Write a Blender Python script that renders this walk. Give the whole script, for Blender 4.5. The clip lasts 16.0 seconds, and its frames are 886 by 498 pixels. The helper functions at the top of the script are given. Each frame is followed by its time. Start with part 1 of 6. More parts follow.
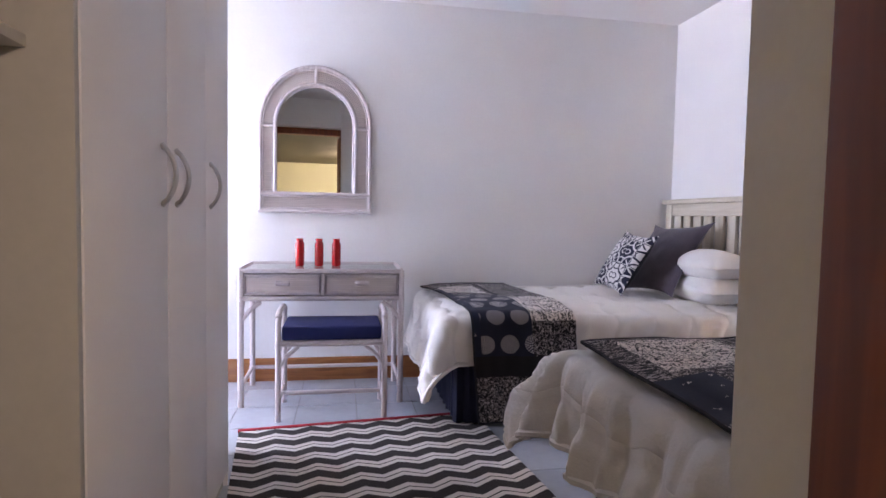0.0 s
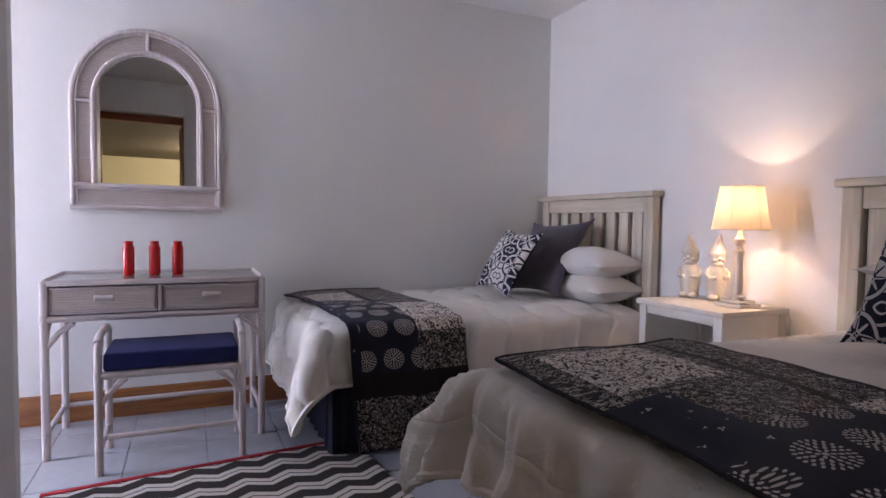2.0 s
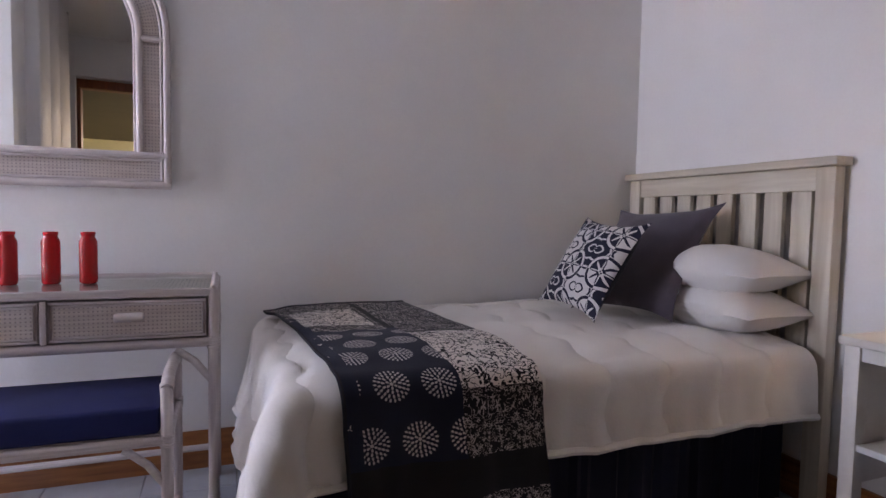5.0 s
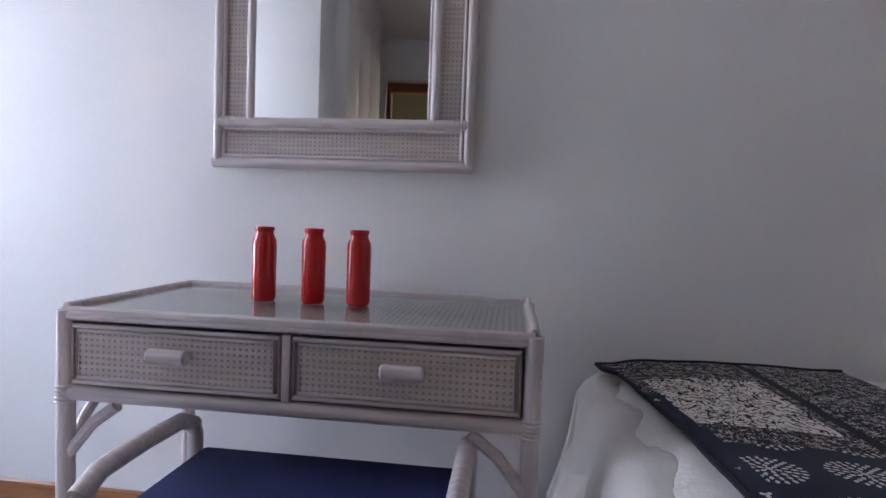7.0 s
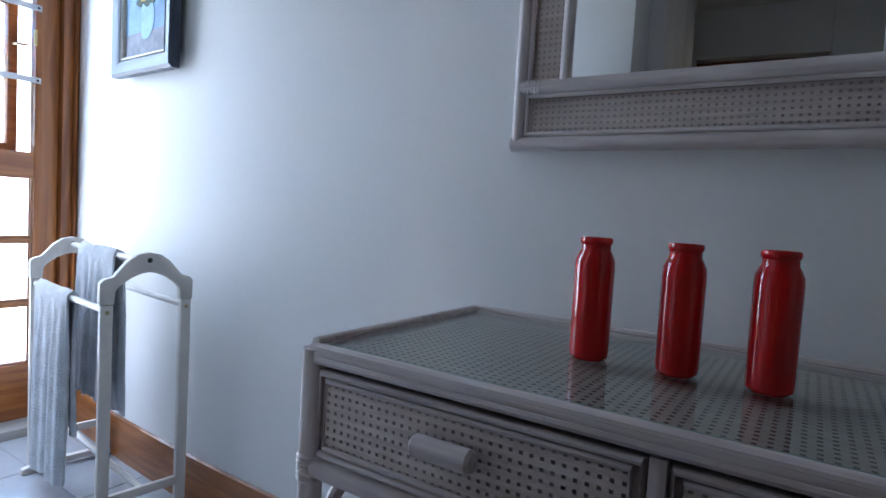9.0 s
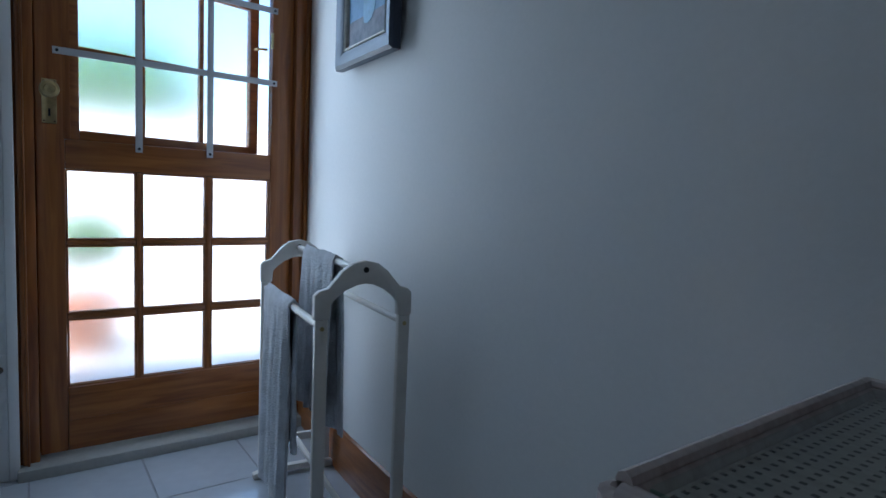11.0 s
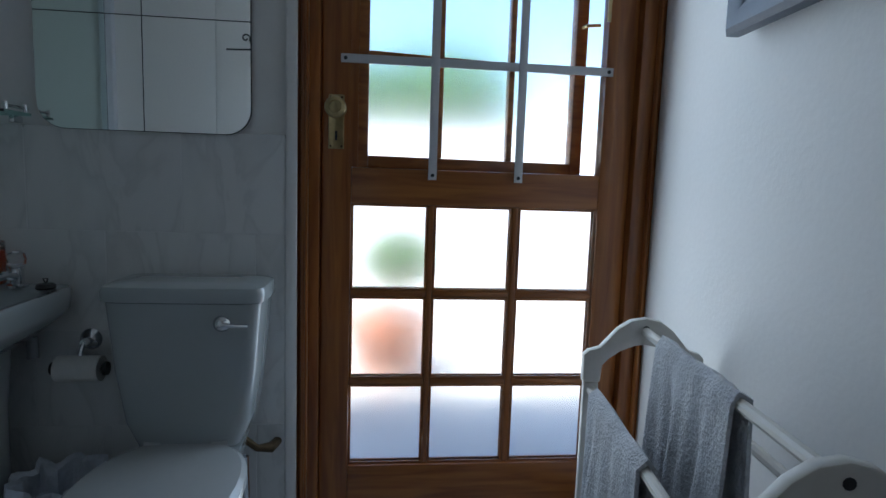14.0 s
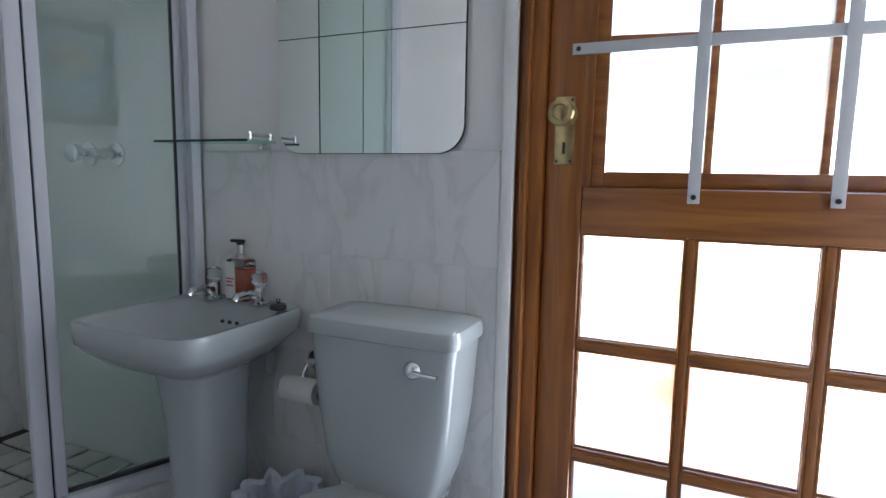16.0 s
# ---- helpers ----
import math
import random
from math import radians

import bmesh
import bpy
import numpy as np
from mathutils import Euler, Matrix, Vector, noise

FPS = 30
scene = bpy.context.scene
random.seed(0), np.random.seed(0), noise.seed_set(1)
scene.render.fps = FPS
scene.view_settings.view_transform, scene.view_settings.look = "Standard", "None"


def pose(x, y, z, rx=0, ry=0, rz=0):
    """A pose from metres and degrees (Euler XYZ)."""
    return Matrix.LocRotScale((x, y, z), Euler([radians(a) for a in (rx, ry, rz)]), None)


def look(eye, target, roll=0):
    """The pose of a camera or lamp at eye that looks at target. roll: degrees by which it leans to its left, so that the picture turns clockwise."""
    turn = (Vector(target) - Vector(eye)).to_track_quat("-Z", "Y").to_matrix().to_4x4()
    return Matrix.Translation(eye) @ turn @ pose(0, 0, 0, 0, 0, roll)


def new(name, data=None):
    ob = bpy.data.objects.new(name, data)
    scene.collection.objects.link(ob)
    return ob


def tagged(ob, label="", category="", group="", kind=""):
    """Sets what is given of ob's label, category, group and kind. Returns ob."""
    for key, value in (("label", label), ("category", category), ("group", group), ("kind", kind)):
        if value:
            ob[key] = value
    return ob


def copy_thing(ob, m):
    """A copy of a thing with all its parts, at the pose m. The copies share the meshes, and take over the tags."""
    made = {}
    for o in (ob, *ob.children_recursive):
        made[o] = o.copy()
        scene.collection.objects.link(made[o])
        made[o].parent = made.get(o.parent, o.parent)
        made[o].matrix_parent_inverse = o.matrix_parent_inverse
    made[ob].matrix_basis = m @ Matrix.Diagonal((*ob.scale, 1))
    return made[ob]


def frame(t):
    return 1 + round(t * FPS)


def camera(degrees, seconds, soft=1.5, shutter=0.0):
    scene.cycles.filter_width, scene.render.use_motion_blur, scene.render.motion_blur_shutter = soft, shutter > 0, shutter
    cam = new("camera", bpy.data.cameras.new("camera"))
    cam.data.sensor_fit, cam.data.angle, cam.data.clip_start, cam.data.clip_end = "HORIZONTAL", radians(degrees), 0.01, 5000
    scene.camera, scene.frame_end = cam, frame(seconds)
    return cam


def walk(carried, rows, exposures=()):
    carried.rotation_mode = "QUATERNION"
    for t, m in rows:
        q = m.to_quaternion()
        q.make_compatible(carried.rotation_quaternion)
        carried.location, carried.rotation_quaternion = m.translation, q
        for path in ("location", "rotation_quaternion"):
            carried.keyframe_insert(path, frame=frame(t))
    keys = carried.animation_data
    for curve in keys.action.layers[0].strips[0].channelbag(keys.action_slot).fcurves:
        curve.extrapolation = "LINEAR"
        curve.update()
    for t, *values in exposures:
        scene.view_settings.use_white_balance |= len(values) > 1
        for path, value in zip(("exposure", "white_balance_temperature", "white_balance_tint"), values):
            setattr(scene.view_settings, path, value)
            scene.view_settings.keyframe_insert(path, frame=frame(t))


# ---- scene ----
cam = camera(75.5, 16.0)
PATH = [
    (0, (0.298, 0.09, 1.062), (0.643, 2.057, 0.953), 1.1),
    (0.5, (0.317, 0.232, 1.048), (0.755, 2.181, 0.942), 1.1),
    (1, (0.322, 0.339, 1.034), (0.866, 2.262, 0.932), 1.0),
    (1.5, (0.313, 0.417, 1.024), (0.996, 2.294, 0.926), 0.9),
    (2, (0.313, 0.47, 1.034), (1.123, 2.296, 0.941), 0.8),
    (2.5, (0.324, 0.544, 1.05), (1.237, 2.322, 0.958), 0.8),
    (3, (0.39, 0.673, 1.027), (1.345, 2.428, 0.934), 0.8),
    (5.5, (0.681, 1.692, 0.982), (1.241, 3.609, 0.874), 1.2),
    (6, (0.655, 1.921, 0.967), (1.008, 3.887, 0.87), 1.4),
    (6.5, (0.631, 2.151, 0.968), (0.681, 4.147, 0.867), 1.7),
    (7, (0.581, 2.344, 0.952), (0.345, 4.328, 0.853), 2.1),
    (7.5, (0.536, 2.485, 0.958), (0.064, 4.425, 0.851), 2.4),
    (8, (0.461, 2.612, 0.962), (-0.225, 4.487, 0.847), 2.8),
    (8.5, (0.378, 2.701, 0.954), (-0.515, 4.487, 0.836), 3.2),
    (9, (0.291, 2.789, 0.944), (-0.796, 4.463, 0.821), 3.4),
    (11.5, (-0.126, 3.057, 0.945), (-1.822, 4.101, 0.759), 2.2),
    (12, (-0.241, 3.089, 0.963), (-2.012, 3.997, 0.766), 2.1),
    (12.5, (-0.367, 3.086, 1.009), (-2.212, 3.83, 0.802), 2.2),
    (13, (-0.468, 3.1, 1.035), (-2.359, 3.716, 0.825), 2.2),
    (13.5, (-0.606, 3.145, 1.055), (-2.533, 3.632, 0.829), 2.2),
    (14, (-0.731, 3.193, 1.052), (-2.706, 3.406, 0.822), 1.9),
    (14.5, (-0.841, 3.246, 1.093), (-2.823, 3.126, 0.852), 1.5),
    (15, (-0.9, 3.28, 1.086), (-2.851, 2.903, 0.86), 1.4),
    (15.5, (-0.995, 3.317, 1.08), (-2.89, 2.722, 0.85), 1.1),
    (16, (-1.059, 3.335, 1.099), (-2.871, 2.525, 0.852), 1.0),
]
EXPOSURES = [(0, 5.55, 6400, 32), (1, 5.1, 6500, 32), (2, 4.82, 6600, 32), (3, 4.68, 6650, 33), (5.5, 4.72, 6800, 31), (7, 4.5, 6400, 24), (8, 3.98, 6050, 15), (9, 3.5, 5850, 12), (11.3, 1.45, 5550, 4), (12, 0.6, 5500, 1), (13.05, 0.25, 5600, 0),
             (13.5, 0.67, 5650, 0), (14, 1.55, 6100, 6), (14.5, 2.2, 6500, 10), (15, 2.78, 6650, 11), (16, 3.25, 6800, 14)]
walk(cam, [(t, look(eye, target, roll)) for t, eye, target, roll in PATH], EXPOSURES)

# ---- world, sun, lamps ----
world = bpy.data.worlds.new("world")
scene.world = world
world.use_nodes = True
sky = world.node_tree.nodes.new("ShaderNodeTexSky")
sky.sky_type, sky.sun_disc, sky.sun_elevation, sky.sun_rotation = "NISHITA", False, radians(62.1), radians(149.0)
sky.dust_density, sky.ozone_density = 0.4, 3.0
world.node_tree.links.new(sky.outputs[0], world.node_tree.nodes["Background"].inputs[0])
world.node_tree.nodes["Background"].inputs[1].default_value = 0.15


def lamp(name, kind, m, energy, colour, **more):
    data = bpy.data.lights.new(name, kind)
    data.energy, data.color = energy, colour
    for key, value in more.items():
        if key == "size":
            data.shape, data.size, data.size_y = "RECTANGLE", value[0], value[1]
        elif key == "angle":
            data.angle = value
        elif key == "radius":
            data.shadow_soft_size = value
    ob = new(name, data)
    ob.matrix_world = m
    return ob


lamp("sun", "SUN", look((3, -5, 11), (0, 0, 0)), 5.0, (1.0, 0.95, 0.88), angle=radians(0.5))
# daylight that enters through the glazed door
lamp("door_daylight", "AREA", look((-2.2, 3.44, 1.13), (0, 3.40, 0.95)), 1.8, (0.74, 0.87, 1.0), size=(0.68, 1.66))
# the bulb inside the bedside lamp
lamp("bedside_bulb", "POINT", pose(2.40, 2.14, 1.128), 0.110, (1.0, 0.79, 0.52), radius=0.007)
# the hall's ceiling lamp behind the entrance
lamp("hall_bulb", "POINT", pose(1.3, -2.6, 1.95), 3.4, (1.0, 0.85, 0.62), radius=0.06)


# ---- materials ----
def material(name, colour, rough=0.5, metal=0.0, var=0.12, scale=4.0, fine=60.0, bump=0.05, **more):
    """A surface with mottling at two scales and a fine relief."""
    m = bpy.data.materials.new(name)
    m.use_nodes = True
    nt = m.node_tree
    bsdf = nt.nodes["Principled BSDF"]
    bsdf.inputs["Roughness"].default_value, bsdf.inputs["Metallic"].default_value = rough, metal
    for key, value in more.items():
        bsdf.inputs[{"transmission": "Transmission Weight", "ior": "IOR", "coat": "Coat Weight", "sheen": "Sheen Weight",
                     "subsurface": "Subsurface Weight"}[key]].default_value = value
    co = nt.nodes.new("ShaderNodeTexCoord")
    big, small = nt.nodes.new("ShaderNodeTexNoise"), nt.nodes.new("ShaderNodeTexNoise")
    big.inputs["Scale"].default_value, small.inputs["Scale"].default_value = scale, fine
    for n in (big, small):
        n.inputs["Detail"].default_value = 4
        nt.links.new(co.outputs["Object"], n.inputs["Vector"])
    add = nt.nodes.new("ShaderNodeMath")
    add.operation = "MULTIPLY_ADD"
    nt.links.new(small.outputs["Fac"], add.inputs[0])
    add.inputs[1].default_value = 0.45
    nt.links.new(big.outputs["Fac"], add.inputs[2])
    ramp = nt.nodes.new("ShaderNodeMapRange")
    ramp.inputs["From Min"].default_value, ramp.inputs["From Max"].default_value = 0.42, 1.02
    ramp.inputs["To Min"].default_value, ramp.inputs["To Max"].default_value = 1 - var, 1 + var * 0.6
    nt.links.new(add.outputs[0], ramp.inputs["Value"])
    mul = nt.nodes.new("ShaderNodeVectorMath")
    mul.operation = "SCALE"
    mul.inputs[0].default_value = colour[:3]
    nt.links.new(ramp.outputs[0], mul.inputs["Scale"])
    nt.links.new(mul.outputs[0], bsdf.inputs["Base Color"])
    if bump:
        b = nt.nodes.new("ShaderNodeBump")
        b.inputs["Strength"].default_value, b.inputs["Distance"].default_value = bump, 0.004
        nt.links.new(small.outputs["Fac"], b.inputs["Height"])
        nt.links.new(b.outputs[0], bsdf.inputs["Normal"])
    return m


def wood(name, dark, light, along=2, rough=0.35, scale=9.0, coat=0.2):
    """Timber whose grain runs along one axis."""
    m = material(name, light, rough, coat=coat)
    nt = m.node_tree
    bsdf = nt.nodes["Principled BSDF"]
    co, mp = nt.nodes.new("ShaderNodeTexCoord"), nt.nodes.new("ShaderNodeMapping")
    size = [scale * 5] * 3
    size[along] = scale * 0.35
    mp.inputs["Scale"].default_value = size
    nt.links.new(co.outputs["Object"], mp.inputs["Vector"])
    grain = nt.nodes.new("ShaderNodeTexNoise")
    grain.inputs["Scale"].default_value, grain.inputs["Detail"].default_value, grain.inputs["Distortion"].default_value = 1.0, 7, 0.6
    nt.links.new(mp.outputs[0], grain.inputs["Vector"])
    cr = nt.nodes.new("ShaderNodeValToRGB")
    cr.color_ramp.elements[0].position, cr.color_ramp.elements[1].position = 0.3, 0.72
    cr.color_ramp.elements[0].color, cr.color_ramp.elements[1].color = (*dark, 1), (*light, 1)
    nt.links.new(grain.outputs["Fac"], cr.inputs[0])
    nt.links.new(cr.outputs[0], bsdf.inputs["Base Color"])
    b = nt.nodes.new("ShaderNodeBump")
    b.inputs["Strength"].default_value, b.inputs["Distance"].default_value = 0.15, 0.002
    nt.links.new(grain.outputs["Fac"], b.inputs["Height"])
    nt.links.new(b.outputs[0], bsdf.inputs["Normal"])
    return m


def glass(name, colour, rough=0.0, ior=1.45):
    m = bpy.data.materials.new(name)
    m.use_nodes = True
    bsdf = m.node_tree.nodes["Principled BSDF"]
    bsdf.inputs["Base Color"].default_value = (*colour, 1)
    bsdf.inputs["Roughness"].default_value, bsdf.inputs["IOR"].default_value = rough, ior
    bsdf.inputs["Transmission Weight"].default_value = 1.0
    return m


def emission(name, colour, strength):
    m = material(name, colour, 0.6)
    bsdf = m.node_tree.nodes["Principled BSDF"]
    bsdf.inputs["Emission Color"].default_value, bsdf.inputs["Emission Strength"].default_value = (*colour, 1), strength
    return m


WALL = material("white_wall_paint", (0.85, 0.835, 0.82), 0.6, var=0.05, scale=1.3, fine=90, bump=0.12)
CEIL = material("ceiling_paint", (0.87, 0.855, 0.84), 0.7, var=0.04, scale=1.0, bump=0.05)
HALL = material("hall_wall_paint", (0.66, 0.64, 0.42), 0.6, var=0.06, scale=1.5)
TILE = material("floor_tile_glaze", (0.45, 0.47, 0.51), 0.16, var=0.10, scale=3.0, fine=25, bump=0.02, coat=0.3)
GROUT = material("tile_grout", (0.30, 0.30, 0.31), 0.9, var=0.25, scale=10, bump=0.2)
MARBLE = material("marbled_wall_tile", (0.72, 0.72, 0.72), 0.2, var=0.16, scale=5.0, fine=14, bump=0.01, coat=0.3)
WALLGROUT = material("wall_tile_grout", (0.70, 0.70, 0.70), 0.9)
SHTILE = material("shower_floor_tile", (0.62, 0.61, 0.57), 0.3, var=0.15, scale=6)
LAMINATE = material("white_laminate", (0.74, 0.71, 0.70), 0.55, var=0.04, scale=1.5, fine=120, bump=0.03)
# grey darkened to hold the shade of the open bay and door gaps
CARCASS = material("shade_grey_carcass_board", (0.42, 0.40, 0.37), 0.5, var=0.08)
SHELFBOARD = material("shelf_board", (0.62, 0.58, 0.52), 0.5, var=0.1)
SKIRT = wood("varnished_skirting", (0.20, 0.065, 0.018), (0.42, 0.16, 0.045), 0)
SKIRTY = wood("varnished_skirting_across", (0.20, 0.065, 0.018), (0.42, 0.16, 0.045), 1)
DOORWOOD = wood("varnished_door_timber", (0.20, 0.058, 0.012), (0.42, 0.150, 0.034), 2)
DOORRAIL = wood("varnished_door_rail", (0.20, 0.058, 0.012), (0.42, 0.150, 0.034), 1)
FRAMEWOOD = wood("entrance_frame_timber", (0.17, 0.038, 0.009), (0.29, 0.072, 0.016), 2, 0.5)
CANE = wood("limewashed_cane", (0.51, 0.43, 0.42), (0.70, 0.63, 0.61), 0, 0.45, 14.0, 0.1)
CANEZ = wood("limewashed_cane_upright", (0.51, 0.43, 0.42), (0.70, 0.63, 0.61), 2, 0.45, 14.0, 0.1)
# shade in the holes of the woven top, put in as a dark colour
CANEHOLE_SHADE = material("cane_hole_shade_board", (0.16, 0.125, 0.115), 0.7)
# cane tone darkened to paint the shade behind the webbing
CANEDARK = material("cane_painted_gap_shade", (0.40, 0.33, 0.31), 0.7)
BEIGECANE = wood("natural_cane_webbing", (0.55, 0.46, 0.42), (0.71, 0.62, 0.57), 0, 0.5, 30.0, 0.0)
HEADWOOD = wood("cream_washed_pine", (0.56, 0.48, 0.37), (0.76, 0.69, 0.57), 2, 0.5, 6.0, 0.05)
HEADRAIL = wood("cream_washed_pine_rail", (0.56, 0.48, 0.37), (0.76, 0.69, 0.57), 1, 0.5, 6.0, 0.05)
WHITEWOOD = material("white_painted_wood", (0.74, 0.70, 0.65), 0.4, var=0.08, scale=8, fine=70)
NAVY = material("navy_cushion_cloth", (0.008, 0.015, 0.105), 0.85, var=0.25, scale=9, fine=420, bump=0.3, sheen=0.02)
SKIRTCLOTH = material("dark_navy_valance_cloth", (0.010, 0.012, 0.035), 0.9, var=0.3, scale=9, fine=300, bump=0.3)
COMFORTER = material("white_quilted_cotton", (0.84, 0.80, 0.75), 0.85, var=0.05, scale=5, fine=160, bump=0.25, sheen=0.2)
PILLOW = material("white_pillow_cotton", (0.80, 0.77, 0.74), 0.85, var=0.05, scale=6, fine=220, bump=0.2, sheen=0.2)
PLUM = material("plum_grey_velvet", (0.085, 0.068, 0.092), 0.9, var=0.3, scale=10, fine=260, bump=0.3, sheen=0.3)
BLACKCLOTH = material("black_cushion_back", (0.012, 0.012, 0.02), 0.9, bump=0.2, fine=250)
TOWEL = material("grey_terry_towel", (0.60, 0.61, 0.65), 0.95, var=0.30, scale=16, fine=170, bump=1.0, sheen=0.3)
REDGLASS = material("red_glass", (0.56, 0.006, 0.008), 0.14, var=0.1, bump=0.0, coat=0.25)
MIRROR = material("mirror_silver", (0.86, 0.88, 0.87), 0.012, 1.0, var=0.0, bump=0.0)
FROST = glass("frosted_glass", (1.0, 1.0, 1.0), 0.25)
CLEAR = glass("shower_glass", (0.78, 0.90, 0.87), 0.0)
TOPGLASS = bpy.data.materials.new("clear_table_glass")
TOPGLASS.use_nodes = True
CRYSTAL = glass("clear_acrylic", (0.95, 0.96, 0.97), 0.05)
ORANGEGLASS = material("orange_liquid_soap", (0.62, 0.13, 0.05), 0.15, var=0.1, bump=0.0, coat=0.5)
CHROME = material("chrome", (0.75, 0.76, 0.78), 0.12, 1.0, var=0.05, bump=0.0)
STEEL = material("brushed_steel", (0.52, 0.51, 0.50), 0.3, 1.0, var=0.1)
BRASS = material("worn_brass", (0.55, 0.43, 0.22), 0.28, 1.0, var=0.25, scale=30)
BARPAINT = material("white_painted_steel_bar", (0.66, 0.66, 0.68), 0.4, var=0.08)
ALU = material("white_aluminium_profile", (0.66, 0.67, 0.72), 0.35, var=0.05)
SEAL = material("dark_rubber_seal", (0.03, 0.035, 0.04), 0.6)
PORCELAIN = material("grey_porcelain", (0.39, 0.42, 0.43), 0.1, var=0.03, bump=0.0, coat=0.5)
BLACK = material("black_plastic", (0.012, 0.012, 0.013), 0.4)
PAPER = material("white_paper", (0.80, 0.79, 0.77), 0.9)
LABELRED = material("red_label_print", (0.60, 0.10, 0.08), 0.6)
CERAMIC = material("cream_glazed_ceramic", (0.76, 0.70, 0.62), 0.15, var=0.08, scale=14, bump=0.03, coat=0.5)
SHADE = material("cream_lamp_shade_cloth", (0.80, 0.62, 0.42), 0.9, var=0.06, fine=200, bump=0.2, transmission=0.0)
PICFRAME = material("dark_blue_grey_frame", (0.045, 0.055, 0.085), 0.35, var=0.2, scale=12)
SILVER = material("silver_slip", (0.62, 0.60, 0.55), 0.35, 0.7, var=0.2, scale=60)
TERRACOTTA = material("terracotta", (0.48, 0.17, 0.08), 0.8, var=0.25)
LEAF = material("foliage", (0.15, 0.32, 0.05), 0.6, var=0.5, scale=12)
PATIO = material("pale_paving", (0.44, 0.43, 0.41), 0.85, var=0.2, scale=2)
YARDWALL = material("white_garden_wall", (0.80, 0.80, 0.80), 0.8, var=0.1)
ROOFING = material("roof_slab", (0.35, 0.33, 0.31), 0.9)
BAGPLASTIC = material("thin_white_plastic_bag", (0.62, 0.66, 0.74), 0.35, var=0.25, scale=25, fine=90, bump=0.6)
BINPLASTIC = material("grey_bin_plastic", (0.30, 0.31, 0.33), 0.5)
SEATPLASTIC = material("grey_white_seat_plastic", (0.46, 0.48, 0.49), 0.25, var=0.04, bump=0.0)
BRONZE = material("tarnished_bronze", (0.10, 0.07, 0.04), 0.5, 0.8, var=0.3, scale=40)
DARKGROUT = material("dark_shower_grout", (0.05, 0.05, 0.05), 0.9)
RUGRED = material("red_wool_binding", (0.42, 0.015, 0.025), 0.95, var=0.25, scale=20, fine=300, bump=0.6)


# soft diagonal veins on the marbled tiles
nt = MARBLE.node_tree
co, mp = nt.nodes.new("ShaderNodeTexCoord"), nt.nodes.new("ShaderNodeMapping")
mp.inputs["Rotation"].default_value = (radians(35), 0, 0)
mp.inputs["Scale"].default_value = (6, 8, 3)
nt.links.new(co.outputs["Object"], mp.inputs["Vector"])
info = nt.nodes.new("ShaderNodeObjectInfo")
addv = nt.nodes.new("ShaderNodeVectorMath")
nt.links.new(mp.outputs[0], addv.inputs[0])
shift = nt.nodes.new("ShaderNodeVectorMath")
shift.operation = "SCALE"
shift.inputs[0].default_value = (7, 13, 5)
nt.links.new(info.outputs["Random"], shift.inputs["Scale"])
nt.links.new(shift.outputs[0], addv.inputs[1])
vein = nt.nodes.new("ShaderNodeTexNoise")
vein.inputs["Scale"].default_value, vein.inputs["Detail"].default_value, vein.inputs["Distortion"].default_value = 1.0, 4, 0.5
nt.links.new(addv.outputs[0], vein.inputs["Vector"])
cr = nt.nodes.new("ShaderNodeValToRGB")
nt.links.new(vein.outputs["Fac"], cr.inputs[0])
cr.color_ramp.elements[0].color = cr.color_ramp.elements[1].color = (0.76, 0.76, 0.755, 1)
for p, c in ((0.40, 0.75), (0.45, 0.74), (0.485, 0.655), (0.51, 0.70), (0.60, 0.75)):
    cr.color_ramp.elements.new(p).color = (c, c, c * 0.995, 1)
nt.links.new(cr.outputs[0], nt.nodes["Principled BSDF"].inputs["Base Color"])

# thin clear sheet: lets light straight through and mirrors at a slant
nt = TOPGLASS.node_tree
thin, gloss, fres, mixg = nt.nodes.new("ShaderNodeBsdfTransparent"), nt.nodes.new("ShaderNodeBsdfGlossy"), nt.nodes.new("ShaderNodeFresnel"), nt.nodes.new("ShaderNodeMixShader")
thin.inputs["Color"].default_value = (0.86, 0.94, 0.92, 1)
gloss.inputs["Roughness"].default_value = 0.03
fres.inputs["IOR"].default_value = 1.5
nt.links.new(fres.outputs[0], mixg.inputs[0])
nt.links.new(thin.outputs[0], mixg.inputs[1])
nt.links.new(gloss.outputs[0], mixg.inputs[2])
nt.links.new(mixg.outputs[0], nt.nodes["Material Output"].inputs["Surface"])

# glass shelf: mostly clear with a steady sheen and a green tint
SHELFGLASS = bpy.data.materials.new("tinted_shelf_glass")
SHELFGLASS.use_nodes = True
nt = SHELFGLASS.node_tree
thin, gloss, mixg = nt.nodes.new("ShaderNodeBsdfTransparent"), nt.nodes.new("ShaderNodeBsdfGlossy"), nt.nodes.new("ShaderNodeMixShader")
thin.inputs["Color"].default_value = (0.74, 0.92, 0.88, 1)
gloss.inputs["Roughness"].default_value = 0.05
mixg.inputs[0].default_value = 0.12
nt.links.new(thin.outputs[0], mixg.inputs[1])
nt.links.new(gloss.outputs[0], mixg.inputs[2])
nt.links.new(mixg.outputs[0], nt.nodes["Material Output"].inputs["Surface"])

# a translucent shade: the cloth lets the bulb's light through
nt = SHADE.node_tree
tr, mixs = nt.nodes.new("ShaderNodeBsdfTranslucent"), nt.nodes.new("ShaderNodeMixShader")
tr.inputs["Color"].default_value = (0.95, 0.80, 0.58, 1)
mixs.inputs[0].default_value = 0.15
nt.links.new(nt.nodes["Principled BSDF"].outputs[0], mixs.inputs[1])
nt.links.new(tr.outputs[0], mixs.inputs[2])
